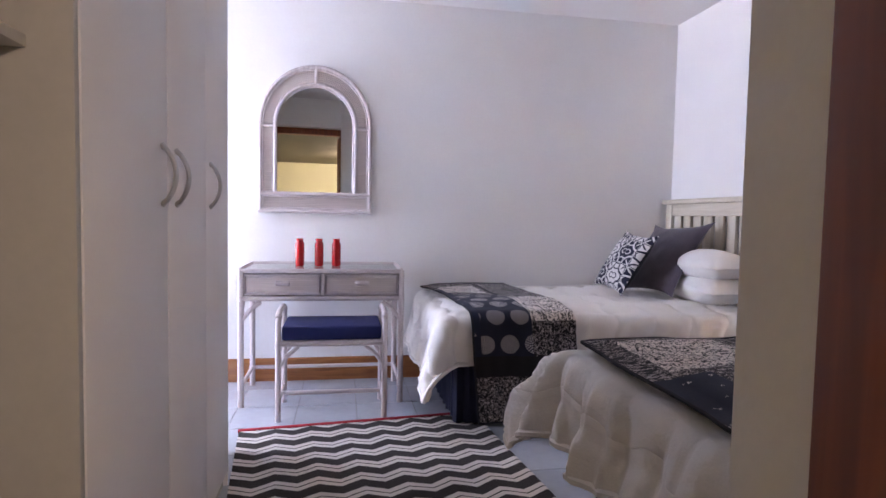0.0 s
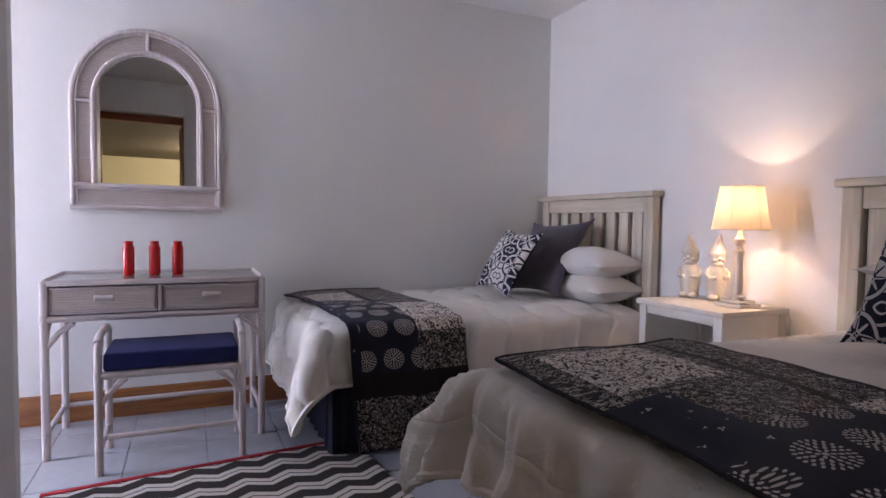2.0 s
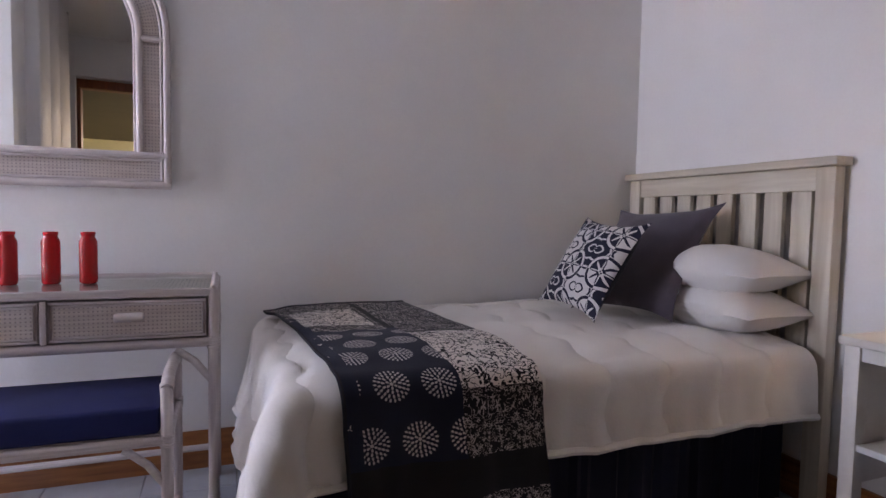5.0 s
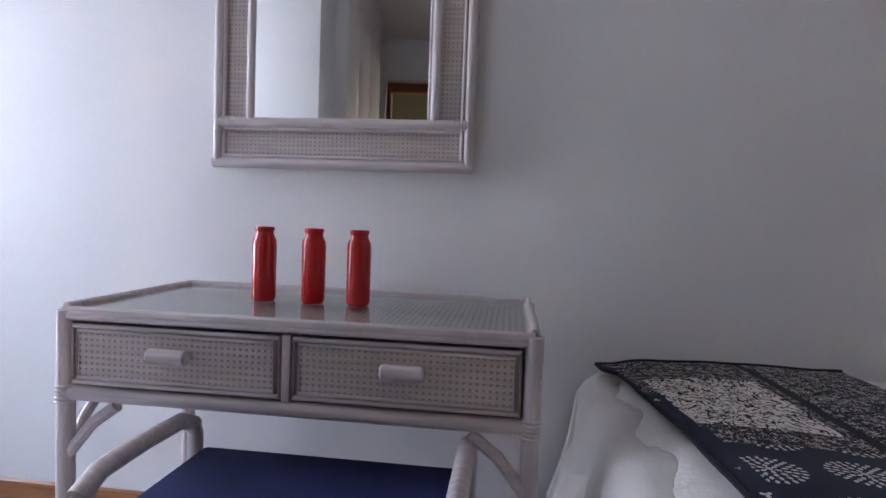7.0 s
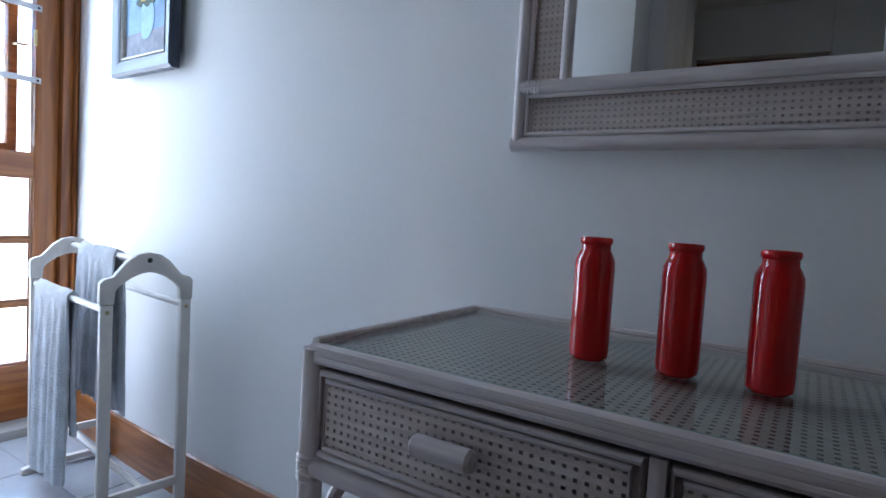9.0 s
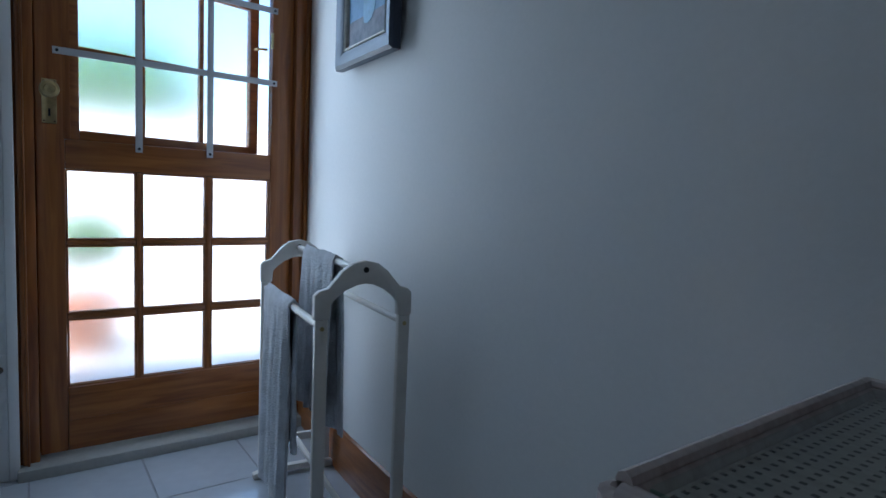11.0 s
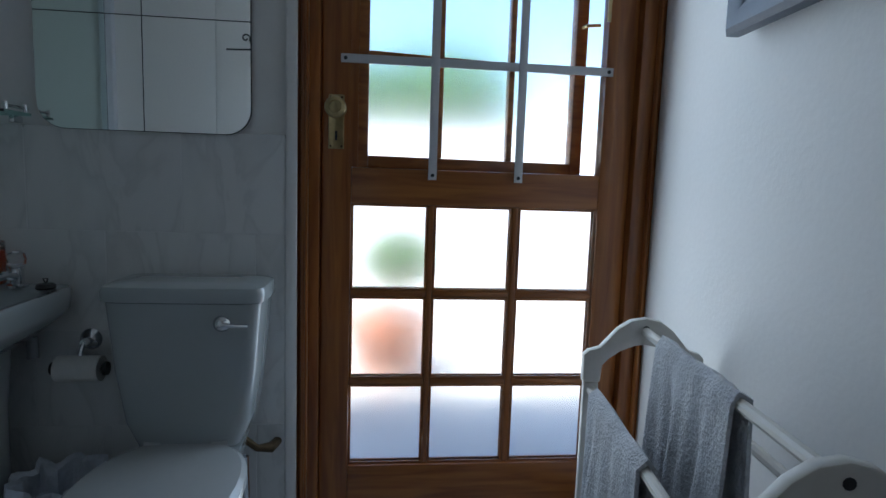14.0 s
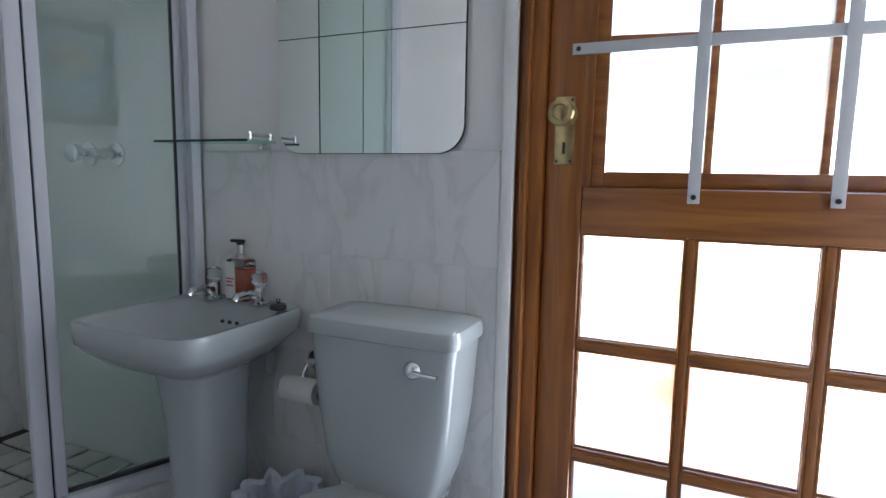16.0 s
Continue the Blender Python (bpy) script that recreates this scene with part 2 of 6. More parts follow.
nt.links.new(mixs.outputs[0], nt.nodes["Material Output"].inputs["Surface"])


# ---- mesh tools ----
ORIGIN = {}


def thing(name, at, label, category, group="", kind=""):
    """An Empty at a thing's base; its parts are meshes in world coordinates."""
    ob = new(name)
    ob.empty_display_size = 0.1
    ob.location = at
    ORIGIN[ob] = Vector(at)
    return tagged(ob, label, category, group, kind)


def finish(bm, name, mat, smooth):
    me = bpy.data.meshes.new(name)
    bmesh.ops.recalc_face_normals(bm, faces=bm.faces[:])
    bm.to_mesh(me)
    bm.free()
    for m in (mat if isinstance(mat, (list, tuple)) else [mat]):
        me.materials.append(m)
    if smooth is not None:
        for p in me.polygons:
            p.use_smooth = True
        me.set_sharp_from_angle(angle=radians(smooth))
    return me


def part(name, bm, mat, parent=None, label="", smooth=35):
    ob = new(name, finish(bm, name, mat, smooth))
    ORIGIN[ob] = Vector((0, 0, 0))
    if parent is not None:
        ob.parent = parent
        ob.location = -ORIGIN[parent]
    return tagged(ob, label)


def structure(name, bm, mat, label, smooth=35, category=""):
    ob = part(name, bm, mat, None, label, smooth)
    return tagged(ob, label, category or name.split("_")[0], "", "structure")


def box(x0, x1, y0, y1, z0, z1, bevel=0.0, bm=None, turn=None, seg=2):
    """A box, bevelled if asked for, added to bm."""
    t = bmesh.new()
    bmesh.ops.create_cube(t, size=1)
    for v in t.verts:
        v.co = Vector((x0 + (v.co.x + 0.5) * (x1 - x0), y0 + (v.co.y + 0.5) * (y1 - y0), z0 + (v.co.z + 0.5) * (z1 - z0)))
    if bevel:
        bmesh.ops.bevel(t, geom=t.edges[:], offset=bevel, segments=seg, profile=0.5, affect="EDGES")
    return join(t, bm, turn)


def join(t, bm, turn=None):
    if turn is not None:
        t.transform(turn)
    if bm is None:
        return t
    me = bpy.data.meshes.new("tmp")
    t.to_mesh(me)
    t.free()
    bm.from_mesh(me)
    bpy.data.meshes.remove(me)
    return bm


def tube(points, r, bm=None, n=10, closed=False, caps=True):
    """A round bar along a line of points; r is a number or a list."""
    t = bmesh.new()
    pts = [Vector(p) for p in points]
    k = len(pts)
    rr = list(r) if isinstance(r, (list, tuple)) else [r] * k
    rings, side = [], None
    for i, p in enumerate(pts):
        a, b = (pts[i - 1] if i or closed else p), (pts[(i + 1) % k] if i < k - 1 or closed else p)
        way = (b - a).normalized()
        if side is None:
            side = way.orthogonal().normalized()
        side = (side - way * side.dot(way)).normalized()
        up = way.cross(side)
        rings.append([t.verts.new(p + (side * math.cos(2 * math.pi * j / n) + up * math.sin(2 * math.pi * j / n)) * rr[i]) for j in range(n)])
    for i in range(k if closed else k - 1):
        a, b = rings[i], rings[(i + 1) % k]
        for j in range(n):
            t.faces.new((a[j], a[(j + 1) % n], b[(j + 1) % n], b[j]))
    if caps and not closed:
        t.faces.new(rings[0][::-1])
        t.faces.new(rings[-1])
    return join(t, bm)


def lathe(profile, at, bm=None, n=24, axis="z", squash=(1, 1)):
    """A turned body from (radius, height) pairs, standing at a point."""
    t = bmesh.new()
    rings = []
    for r, z in profile:
        rings.append([t.verts.new((max(r, 1e-4) * math.cos(2 * math.pi * j / n) * squash[0], max(r, 1e-4) * math.sin(2 * math.pi * j / n) * squash[1], z)) for j in range(n)])
    for a, b in zip(rings, rings[1:]):
        for j in range(n):
            t.faces.new((a[j], a[(j + 1) % n], b[(j + 1) % n], b[j]))
    t.faces.new(rings[0][::-1])
    t.faces.new(rings[-1])
    if axis == "x":
        t.transform(Matrix.Rotation(radians(90), 4, "Y"))
    if axis == "y":
        t.transform(Matrix.Rotation(radians(-90), 4, "X"))
    t.transform(Matrix.Translation(at))
    return join(t, bm)


def prism(outline, axis, a, b, bm=None, bevel=0.0):
    """A flat outline (pairs) given depth along an axis from a to b."""
    t = bmesh.new()
    order = {"x": lambda u, v, w: (w, u, v), "y": lambda u, v, w: (u, w, v), "z": lambda u, v, w: (u, v, w)}[axis]
    lo, hi = [t.verts.new(order(u, v, a)) for u, v in outline], [t.verts.new(order(u, v, b)) for u, v in outline]
    n = len(outline)
    t.faces.new(lo[::-1])
    t.faces.new(hi)
    for i in range(n):
        t.faces.new((lo[i], lo[(i + 1) % n], hi[(i + 1) % n], hi[i]))
    if bevel:
        bmesh.ops.recalc_face_normals(t, faces=t.faces[:])
        bmesh.ops.bevel(t, geom=[e for e in t.edges if len(e.link_faces) == 2 and e.calc_face_angle(0) > 0.6], offset=bevel, segments=2, profile=0.5, affect="EDGES")
    return join(t, bm)


def sheet(rows, bm=None, thick=0.0):
    """A cloth or panel from a grid of points, with thickness."""
    t = bmesh.new()
    vs = [[t.verts.new(p) for p in row] for row in rows]
    for a, b in zip(vs, vs[1:]):
        for j in range(len(a) - 1):
            t.faces.new((a[j], a[j + 1], b[j + 1], b[j]))
    if thick:
        bmesh.ops.recalc_face_normals(t, faces=t.faces[:])
        bmesh.ops.solidify(t, geom=t.faces[:], thickness=thick)
    return join(t, bm)


# ---- the large structure ----
NORTH, EAST, SOUTH, CEILING = 3.84, 2.60, 0.515, 2.44
WARD_X, WARD_Y0, WARD_Y1, BATH_E = -0.135, 1.145, 2.38, -0.78
WEST, SHOWER_Y, SHOWER_BACK = -2.22, 1.96, 1.20


def north_y(x):
    """The north wall bows away a little towards the glazed door."""
    return NORTH + 0.085 * max(0.0, (-0.9 - x) / 1.34) ** 2


xs = [2.75, 1.6, 0.5, -0.5, -0.9] + [-0.9 - 0.134 * i for i in range(1, 11)] + [-2.5]
w = bmesh.new()
rows = []
for x in xs:
    y = north_y(x)
    rows.append([w.verts.new(p) for p in ((x, y, -0.05), (x, y, CEILING + 0.1), (x, y + 0.22, CEILING + 0.1), (x, y + 0.22, -0.05))])
for a, b in zip(rows, rows[1:]):
    for j in range(4):
        w.faces.new((a[j], a[(j + 1) % 4], b[(j + 1) % 4], b[j]))
w.faces.new(rows[0])
w.faces.new(rows[-1][::-1])
structure("wall_north", w, WALL, "white painted plaster wall behind the mirror and desk", 20, "wall")
structure("wall_east", box(EAST, EAST + 0.2, 0.2, 4.06, -0.05, CEILING + 0.1), WALL, "white painted plaster wall behind the headboards", category="wall")
structure("wall_south", box(0.62, EAST, SOUTH - 0.22, SOUTH, -0.05, CEILING + 0.1, 0.006), WALL, "white plaster wall beside the entrance with a rounded corner", category="wall")
structure("wall_entrance_side", box(-0.80, -0.165, SOUTH - 0.22, SOUTH, -0.05, CEILING + 0.1), WALL, "white plaster wall beside the open closet", category="wall")
structure("wall_bath_east", box(-0.80, -0.765, SHOWER_BACK - 0.1, WARD_Y1 + 0.0175, -0.05, CEILING + 0.1), WALL, "white painted wall between bathroom and wardrobe", category="wall")
structure("wall_shower_back", box(WEST - 0.2, -0.80, SHOWER_BACK - 0.15, SHOWER_BACK, -0.05, CEILING + 0.1), MARBLE, "tiled back wall of the shower", category="wall")
bm = box(WEST - 0.2, WEST, SHOWER_BACK, 2.972, -0.05, CEILING + 0.1)
box(WEST - 0.2, WEST, 2.972, 3.93, 2.09, CEILING + 0.1, 0, bm)
structure("wall_west", bm, WALL, "white painted wall behind basin and toilet", category="wall")
structure("ceiling", box(-2.5, 2.8, 0.285, 4.1, CEILING, CEILING + 0.12), CEIL, "plain white ceiling")
# unseen slab, added to keep sun out and shade the terrace edge
structure("roof", box(-2.75, 3.2, -4.9, 4.4, CEILING + 0.14, CEILING + 0.30), ROOFING, "unseen flat slab added over the house to block the sun")

# hall behind the entrance
structure("floor_hall", box(-1.9, 2.4, -4.6, 0.285, -0.06, -0.004), TILE, "pale tiled hall floor", category="floor")
bm = box(-1.9, 2.4, -4.7, -4.6, -0.05, 2.6)
box(-2.0, -1.9, -4.7, 0.294, -0.05, 2.6, 0, bm)
box(2.4, 2.5, -4.7, 0.294, -0.05, 2.6, 0, bm)
structure("wall_hall", bm, HALL, "yellow-green painted walls of the hall", category="wall")
structure("wall_hall_north", box(-1.9, -0.80, 0.20, 0.294, -0.05, 2.6), HALL, "yellow-green hall wall beside the entrance", category="wall")
structure("ceiling_hall", box(-2.0, 2.5, -4.7, 0.262, 2.13, 2.25), material("dark_board_ceiling", (0.10, 0.085, 0.055), 0.6), "dark boarded ceiling of the hall", category="ceiling")
bm = box(0.612, 0.680, 0.05, 0.424, 0.0, 2.03, 0.004)
box(-0.164, -0.135, 0.27, 0.424, 0.0, 2.03, 0.004, bm)
box(-0.164, 0.680, 0.30, 0.424, 2.031, 2.105, 0.004, bm)
structure("wall_above_entrance", box(-0.164, 0.619, SOUTH - 0.22, SOUTH, 2.11, CEILING + 0.1), WALL, "white plaster above the entrance", category="wall")
structure("door_frame", bm, FRAMEWOOD, "dark brown varnished timber entrance frame", category="door frame")

# ceiling cornice line where wall and ceiling meet is plain; skirting boards
sk = [(0.0, 0.0), (0.018, 0.0), (0.018, 0.105), (0.012, 0.12), (0.008, 0.14), (0.0, 0.145)]
rows = []
for x in [2.60, 1.6, 0.5, -0.5, -0.9] + [-0.9 - 0.134 * i for i in range(1, 11)]:
    rows.append([(x, north_y(x) - 0.001 - d, z) for d, z in sk])
bm = sheet(rows)
structure("baseboard", bm, SKIRT, "varnished orange-brown timber skirting board", 30, "baseboard")
bm = box(EAST - 0.019, EAST - 0.001, SOUTH, NORTH - 0.02, 0, 0.14, 0.004)
structure("baseboard_east", bm, SKIRTY, "varnished timber skirting behind the beds", category="baseboard")

# wardrobe, built in
wardrobe = thing("wardrobe", (-0.49, 2.0, 0), "built-in white laminate wardrobe with steel handles and open end bay", "wardrobe")
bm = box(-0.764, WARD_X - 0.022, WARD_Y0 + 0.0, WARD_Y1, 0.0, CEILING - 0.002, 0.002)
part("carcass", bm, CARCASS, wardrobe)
part("end_panel", box(-0.764, WARD_X - 0.002, WARD_Y1 + 0.0005, WARD_Y1 + 0.016, 0, CEILING - 0.002, 0.002), LAMINATE, wardrobe)
structure("wall_partition", box(-0.80, -0.20, WARD_Y1 + 0.018, 2.72, -0.05, CEILING + 0.1, 0.004), WALL, "white end of the partition wall behind the wardrobe", category="wall")
part("plinth", box(WARD_X - 0.0215, WARD_X - 0.018, WARD_Y0 + 0.01, WARD_Y1 - 0.004, 0.0, 0.055), CARCASS, wardrobe)
seam = [WARD_Y0 + 0.002, 1.630, 2.035, WARD_Y1 - 0.001]
for k in range(3):
    d = part("door", box(WARD_X - 0.018, WARD_X, seam[k] + (0.003 if k < 2 else 0.001), seam[k + 1] - (0.005 if k == 0 else 0.001), 0.06, CEILING - 0.03, 0.002), LAMINATE, wardrobe)
    hy = (seam[1] - 0.055, seam[1] + 0.062, seam[2] + 0.045)[k]
    arc = [(WARD_X + 0.034 * math.sin(math.pi * i / 12) ** 0.7, hy, 1.08 + 0.145 * i / 12) for i in range(13)]
    part("handle", tube(arc, [0.006 if 0 < i < 12 else 0.008 for i in range(13)], n=8), STEEL, d, "curved brushed steel bow handle")
# divider and back panel: the bay's shade is in their grey colour
part("divider", box(-0.764, WARD_X - 0.001, WARD_Y0 - 0.018, WARD_Y0 - 0.0005, 0.0, CEILING - 0.002, 0.002), CARCASS, wardrobe, "closet divider panel with its shade put into the grey")
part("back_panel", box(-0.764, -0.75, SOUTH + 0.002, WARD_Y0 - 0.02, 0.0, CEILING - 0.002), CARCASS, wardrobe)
part("shelf", box(-0.749, -0.205, SOUTH + 0.004, WARD_Y0 - 0.019, 1.322, 1.342, 0.002), SHELFBOARD, wardrobe, "pale closet shelf with a cream edge")
part("shelf", box(-0.749, -0.205, SOUTH + 0.004, WARD_Y0 - 0.019, 1.75, 1.768, 0.002), SHELFBOARD, wardrobe)

# bathroom: shower enclosure, its first bay set at an angle
shower = thing("shower_enclosure", (-1.5, 1.9, 0), "framed shower screen of clear greenish glass on a tiled kerb", "shower")
SH = Matrix.Translation((WEST, 2.068, 0)) @ Matrix.Rotation(radians(-22.5), 4, "Z")
BAY = 0.372
BX, BYY = (SH @ Vector((BAY, 0, 0))).xy


def bay(name, u0, u1, v0, v1, z0, z1, bevel, mat, label=""):
    t = box(u0, u1, v0, v1, z0, z1, bevel)
    t.transform(SH)
    return part(name, t, mat, shower, label)


bay("kerb", 0.03, BAY + 0.02, -0.06, 0.045, 0, 0.262, 0.004, MARBLE, "tiled shower kerb")
bay("bottom_rail", 0.012, BAY, -0.022, 0.030, 0.263, 0.302, 0.004, ALU)
bay("seal", 0.035, BAY - 0.03, -0.008, 0.010, 0.303, 0.314, 0.0, SEAL)
bay("wall_profile", 0.001, 0.026, 0.008, 0.055, 0.0, 2.05, 0.003, ALU)
bay("wall_profile", 0.014, 0.046, -0.028, 0.007, 0.303, 2.05, 0.003, ALU)
bay("seal", 0.0465, 0.052, -0.006, 0.006, 0.315, 2.05, 0.0, SEAL)
bay("post", BAY - 0.032, BAY - 0.006, -0.016, 0.020, 0.303, 2.05, 0.004, ALU)
bay("seal", BAY - 0.0055, BAY - 0.0015, -0.012, 0.012, 0.303, 2.05, 0.0, SEAL)
bay("post", BAY - 0.001, BAY + 0.032, -0.028, 0.026, 0.263, 2.05, 0.004, ALU)
bay("top_rail", 0.005, BAY + 0.03, -0.03, 0.03, 2.051, 2.10, 0.004, ALU)
pane = bay("pane", 0.0525, BAY - 0.0325, -0.003, 0.003, 0.315, 2.05, 0.0, CLEAR, "clear greenish glass pane")
pane.visible_shadow = False
part("kerb", box(BX + 0.02, -0.80, BYY - 0.07, BYY + 0.035, 0, 0.255, 0.004), MARBLE, shower, "tiled shower kerb")
part("bottom_rail", box(BX + 0.033, -0.80, BYY - 0.022, BYY + 0.022, 0.256, 0.300, 0.004), ALU, shower)
part("top_rail", box(BX + 0.033, -0.80, BYY - 0.028, BYY + 0.026, 2.051, 2.10, 0.004), ALU, shower)
part("post", box(-0.84, -0.802, BYY - 0.03, BYY + 0.03, 0.301, 2.05, 0.004), ALU, shower)
sp = part("pane", box(-1.42, -0.841, BYY - 0.003, BYY + 0.003, 0.301, 2.05), CLEAR, shower, "clear greenish glass pane")
sp.visible_shadow = False
structure("floor_shower", box(WEST, -0.80, SHOWER_BACK, 1.872, 0.0, 0.19), DARKGROUT, "dark-jointed base of the shower floor", category="floor")
mixer = thing("shower_mixer", (WEST, 1.70, 1.15), "chrome shower mixer on the tiled wall", "shower mixer")
part("body", tube([(WEST + 0.05, 1.62, 1.15), (WEST + 0.05, 1.78, 1.15)], 0.016, n=12), CHROME, mixer)
for y in (1.64, 1.76):
    part("rose", lathe([(0.035, 0), (0.035, 0.006), (0.014, 0.012), (0.014, 0.05)], (WEST, y, 1.15), axis="x"), CHROME, mixer)
part("tap_head", lathe([(0.02, 0), (0.026, 0.01), (0.026, 0.03), (0.016, 0.036)], (WEST + 0.066, 1.70, 1.15), axis="x"), CHROME, mixer)

# wall tiles behind basin and toilet, a proud dado, with marbled veins
structure("wall_tile_bed", box(WEST, WEST + 0.0094, 2.108, 2.952, 0.0, 1.150), WALLGROUT, "pale grout bed behind the wall tiles", category="wall")
structure("trim", box(WEST, WEST + 0.014, 2.950, 2.978, 0.0, 2.10, 0.004), WALL, "white plaster edge beside the door", category="trim")

# glazed door to the garden
GX = -2.28
D0, D1, DZ0, DZ1 = 3.032, 3.866, 0.045, 2.045
bm = box(-2.34, -2.235, 2.973, 3.030, 0.0, 2.09, 0.004)
box(-2.34, -2.235, 3.868, 3.925, 0.0, 2.09, 0.004, bm)
box(-2.34, -2.235, 3.03, 3.868, 2.047, 2.09, 0.004, bm)
for off in (0.0, 0.012):
    box(-2.235, -2.222 + off, 2.985 + off, 2.999 + off * 0.4, 0.0, 2.088, 0.003, bm)
    box(-2.235, -2.222 + off, 3.911 - off * 0.4, 3.924 - off, 0.0, 2.088, 0.003, bm)
bm2 = bmesh.new()
structure("door_frame_garden", bm, DOORWOOD, "varnished timber frame with moulded edges", category="door frame")
box(-2.36, -2.341, 2.93, 3.046, 0.0, 2.12, 0.003, bm2)
box(-2.36, -2.341, 3.852, 3.95, 0.0, 2.12, 0.003, bm2)
box(-2.36, -2.341, 3.046, 3.852, 2.03, 2.12, 0.003, bm2)
box(-2.3405, -2.304, 3.0305, 3.046, 0.036, 2.046, 0.002, bm2)
box(-2.3405, -2.304, 3.852, 3.8675, 0.036, 2.046, 0.002, bm2)
structure("door_stop", bm2, DOORWOOD, "outer timber stop of the door frame", category="door frame")
structure("door_sill", box(-2.40, -2.18, 2.97, 3.92, -0.02, 0.035, 0.008), PATIO, "pale plastered door threshold", category="trim")
door = thing("garden_door", (GX, 3.45, 0), "varnished brown timber door with frosted panes and an open upper casement", "door")
COL = [(3.110, 3.316), (3.332, 3.546), (3.564, 3.782)]
ROW = [(0.262, 0.492), (0.510, 0.739), (0.757, 0.990)]
F0, F1 = -2.302, -2.258


def rail(y0, y1, z0, z1, mat=None, parent=None, name="rail", d=0.0):
    return part(name, box(F0 + d, F1 - d, y0, y1, z0, z1, 0.004), mat or DOORRAIL, parent or door)


rail(D0, COL[0][0], DZ0, DZ1, DOORWOOD, name="stile")
rail(COL[2][1], D1, DZ0, DZ1, DOORWOOD, name="stile")
rail(COL[0][0], COL[2][1], DZ0, ROW[0][0])
rail(COL[0][0], COL[2][1], ROW[2][1], 1.085)
rail(COL[0][0], COL[2][1], 1.95, DZ1)
part("casement_sill", box(-2.43, F0 - 0.0005, COL[0][0] - 0.01, COL[2][1] + 0.01, 1.04, 1.0860, 0.002), DOORRAIL, door)
part("weather_panel", box(F1 - 0.002, F1 + 0.006, COL[0][0], COL[2][1], 0.055, 0.150, 0.003), DOORRAIL, door)
for a, b in ((COL[0][1], COL[1][0]), (COL[1][1], COL[2][0])):
    rail(a, b, ROW[0][0], ROW[2][1], DOORWOOD, name="glazing_bar", d=0.007)
for a, b in ((ROW[0][1], ROW[1][0]), (ROW[1][1], ROW[2][0])):
    for c0, c1 in COL:
        rail(c0, c1, a, b, name="glazing_bar", d=0.008)
for c0, c1 in COL:
    for r0, r1 in ROW:
        p = part("pane", box(GX - 0.002, GX + 0.002, c0, c1, r0, r1), FROST, door, "frosted glass pane")
        p.visible_shadow = False
        bead = bmesh.new()
        for x in (GX - 0.010, GX + 0.010):
            box(x - 0.003, x + 0.003, c0, c0 + 0.006, r0, r1, 0.001, bead, seg=1)
            box(x - 0.003, x + 0.003, c1 - 0.006, c1, r0, r1, 0.001, bead, seg=1)
            box(x - 0.003, x + 0.003, c0 + 0.006, c1 - 0.006, r0, r0 + 0.006, 0.001, bead, seg=1)
            box(x - 0.003, x + 0.003, c0 + 0.006, c1 - 0.006, r1 - 0.006, r1, 0.001, bead, seg=1)
        part("glazing_bead", bead, DOORRAIL, p)
# casement hinged at one stile and pushed open
SW = Matrix.Translation((GX - 0.004, 3.114, 0)) @ Matrix.Rotation(radians(9.0), 4, "Z") @ Matrix.Translation((-GX, -3.114, 0))
S0, S1, T0, T1 = 3.114, 3.772, 1.0855, 1.946
sash = bmesh.new()
box(F0 + 0.004, F1 - 0.006, S0, S0 + 0.036, T0, T1, 0.003, sash, SW)
box(F0 + 0.004, F1 - 0.006, S1 - 0.036, S1, T0, T1, 0.003, sash, SW)
box(F0 + 0.004, F1 - 0.006, S0 + 0.036, S1 - 0.036, T0, T0 + 0.032, 0.003, sash, SW)
box(F0 + 0.004, F1 - 0.006, S0 + 0.036, S1 - 0.036, T1 - 0.036, T1, 0.003, sash, SW)
casement = part("casement", sash, DOORRAIL, door, "open timber casement with frosted panes")
CC = [(S0 + 0.036, 3.336), (3.352, 3.540), (3.556, S1 - 0.036)]
RR = [(T0 + 0.032, 1.372), (1.388, 1.648), (1.664, T1 - 0.036)]
bm = bmesh.new()
for y in (3.344, 3.548):
    box(F0 + 0.010, F1 - 0.010, y - 0.008, y + 0.008, RR[0][0], RR[2][1], 0.002, bm, SW)
for z in (1.380, 1.656):
    for c0, c1 in CC:
        box(F0 + 0.011, F1 - 0.011, c0, c1, z - 0.008, z + 0.008, 0.002, bm, SW)
part("glazing_bars", bm, DOORRAIL, casement)
for c0, c1 in CC:
    for r0, r1 in RR:
        p = part("pane", box(GX - 0.002, GX + 0.002, c0, c1, r0, r1, 0, None, SW), FROST, casement, "frosted glass pane")
        p.visible_shadow = False
part("casement_moulding", box(F1 - 0.006, F1 + 0.0006, 3.1055, 3.126, 1.0855, 1.949, 0.0005), DOORWOOD, door)
stay = tube([SW @ Vector((F1, S1 - 0.02, 1.50)), SW @ Vector((F1 + 0.02, S1 - 0.02, 1.50)), SW @ Vector((F1 + 0.022, S1 + 0.02, 1.505))], 0.005, n=8)
part("casement_fastener", stay, BRASS, casement, "small brass casement fastener")
part("striker", box(F1 - 0.001, F1 + 0.004, COL[2][1] - 0.006, COL[2][1] + 0.004, 1.49, 1.55, 0.001), BRASS, door)
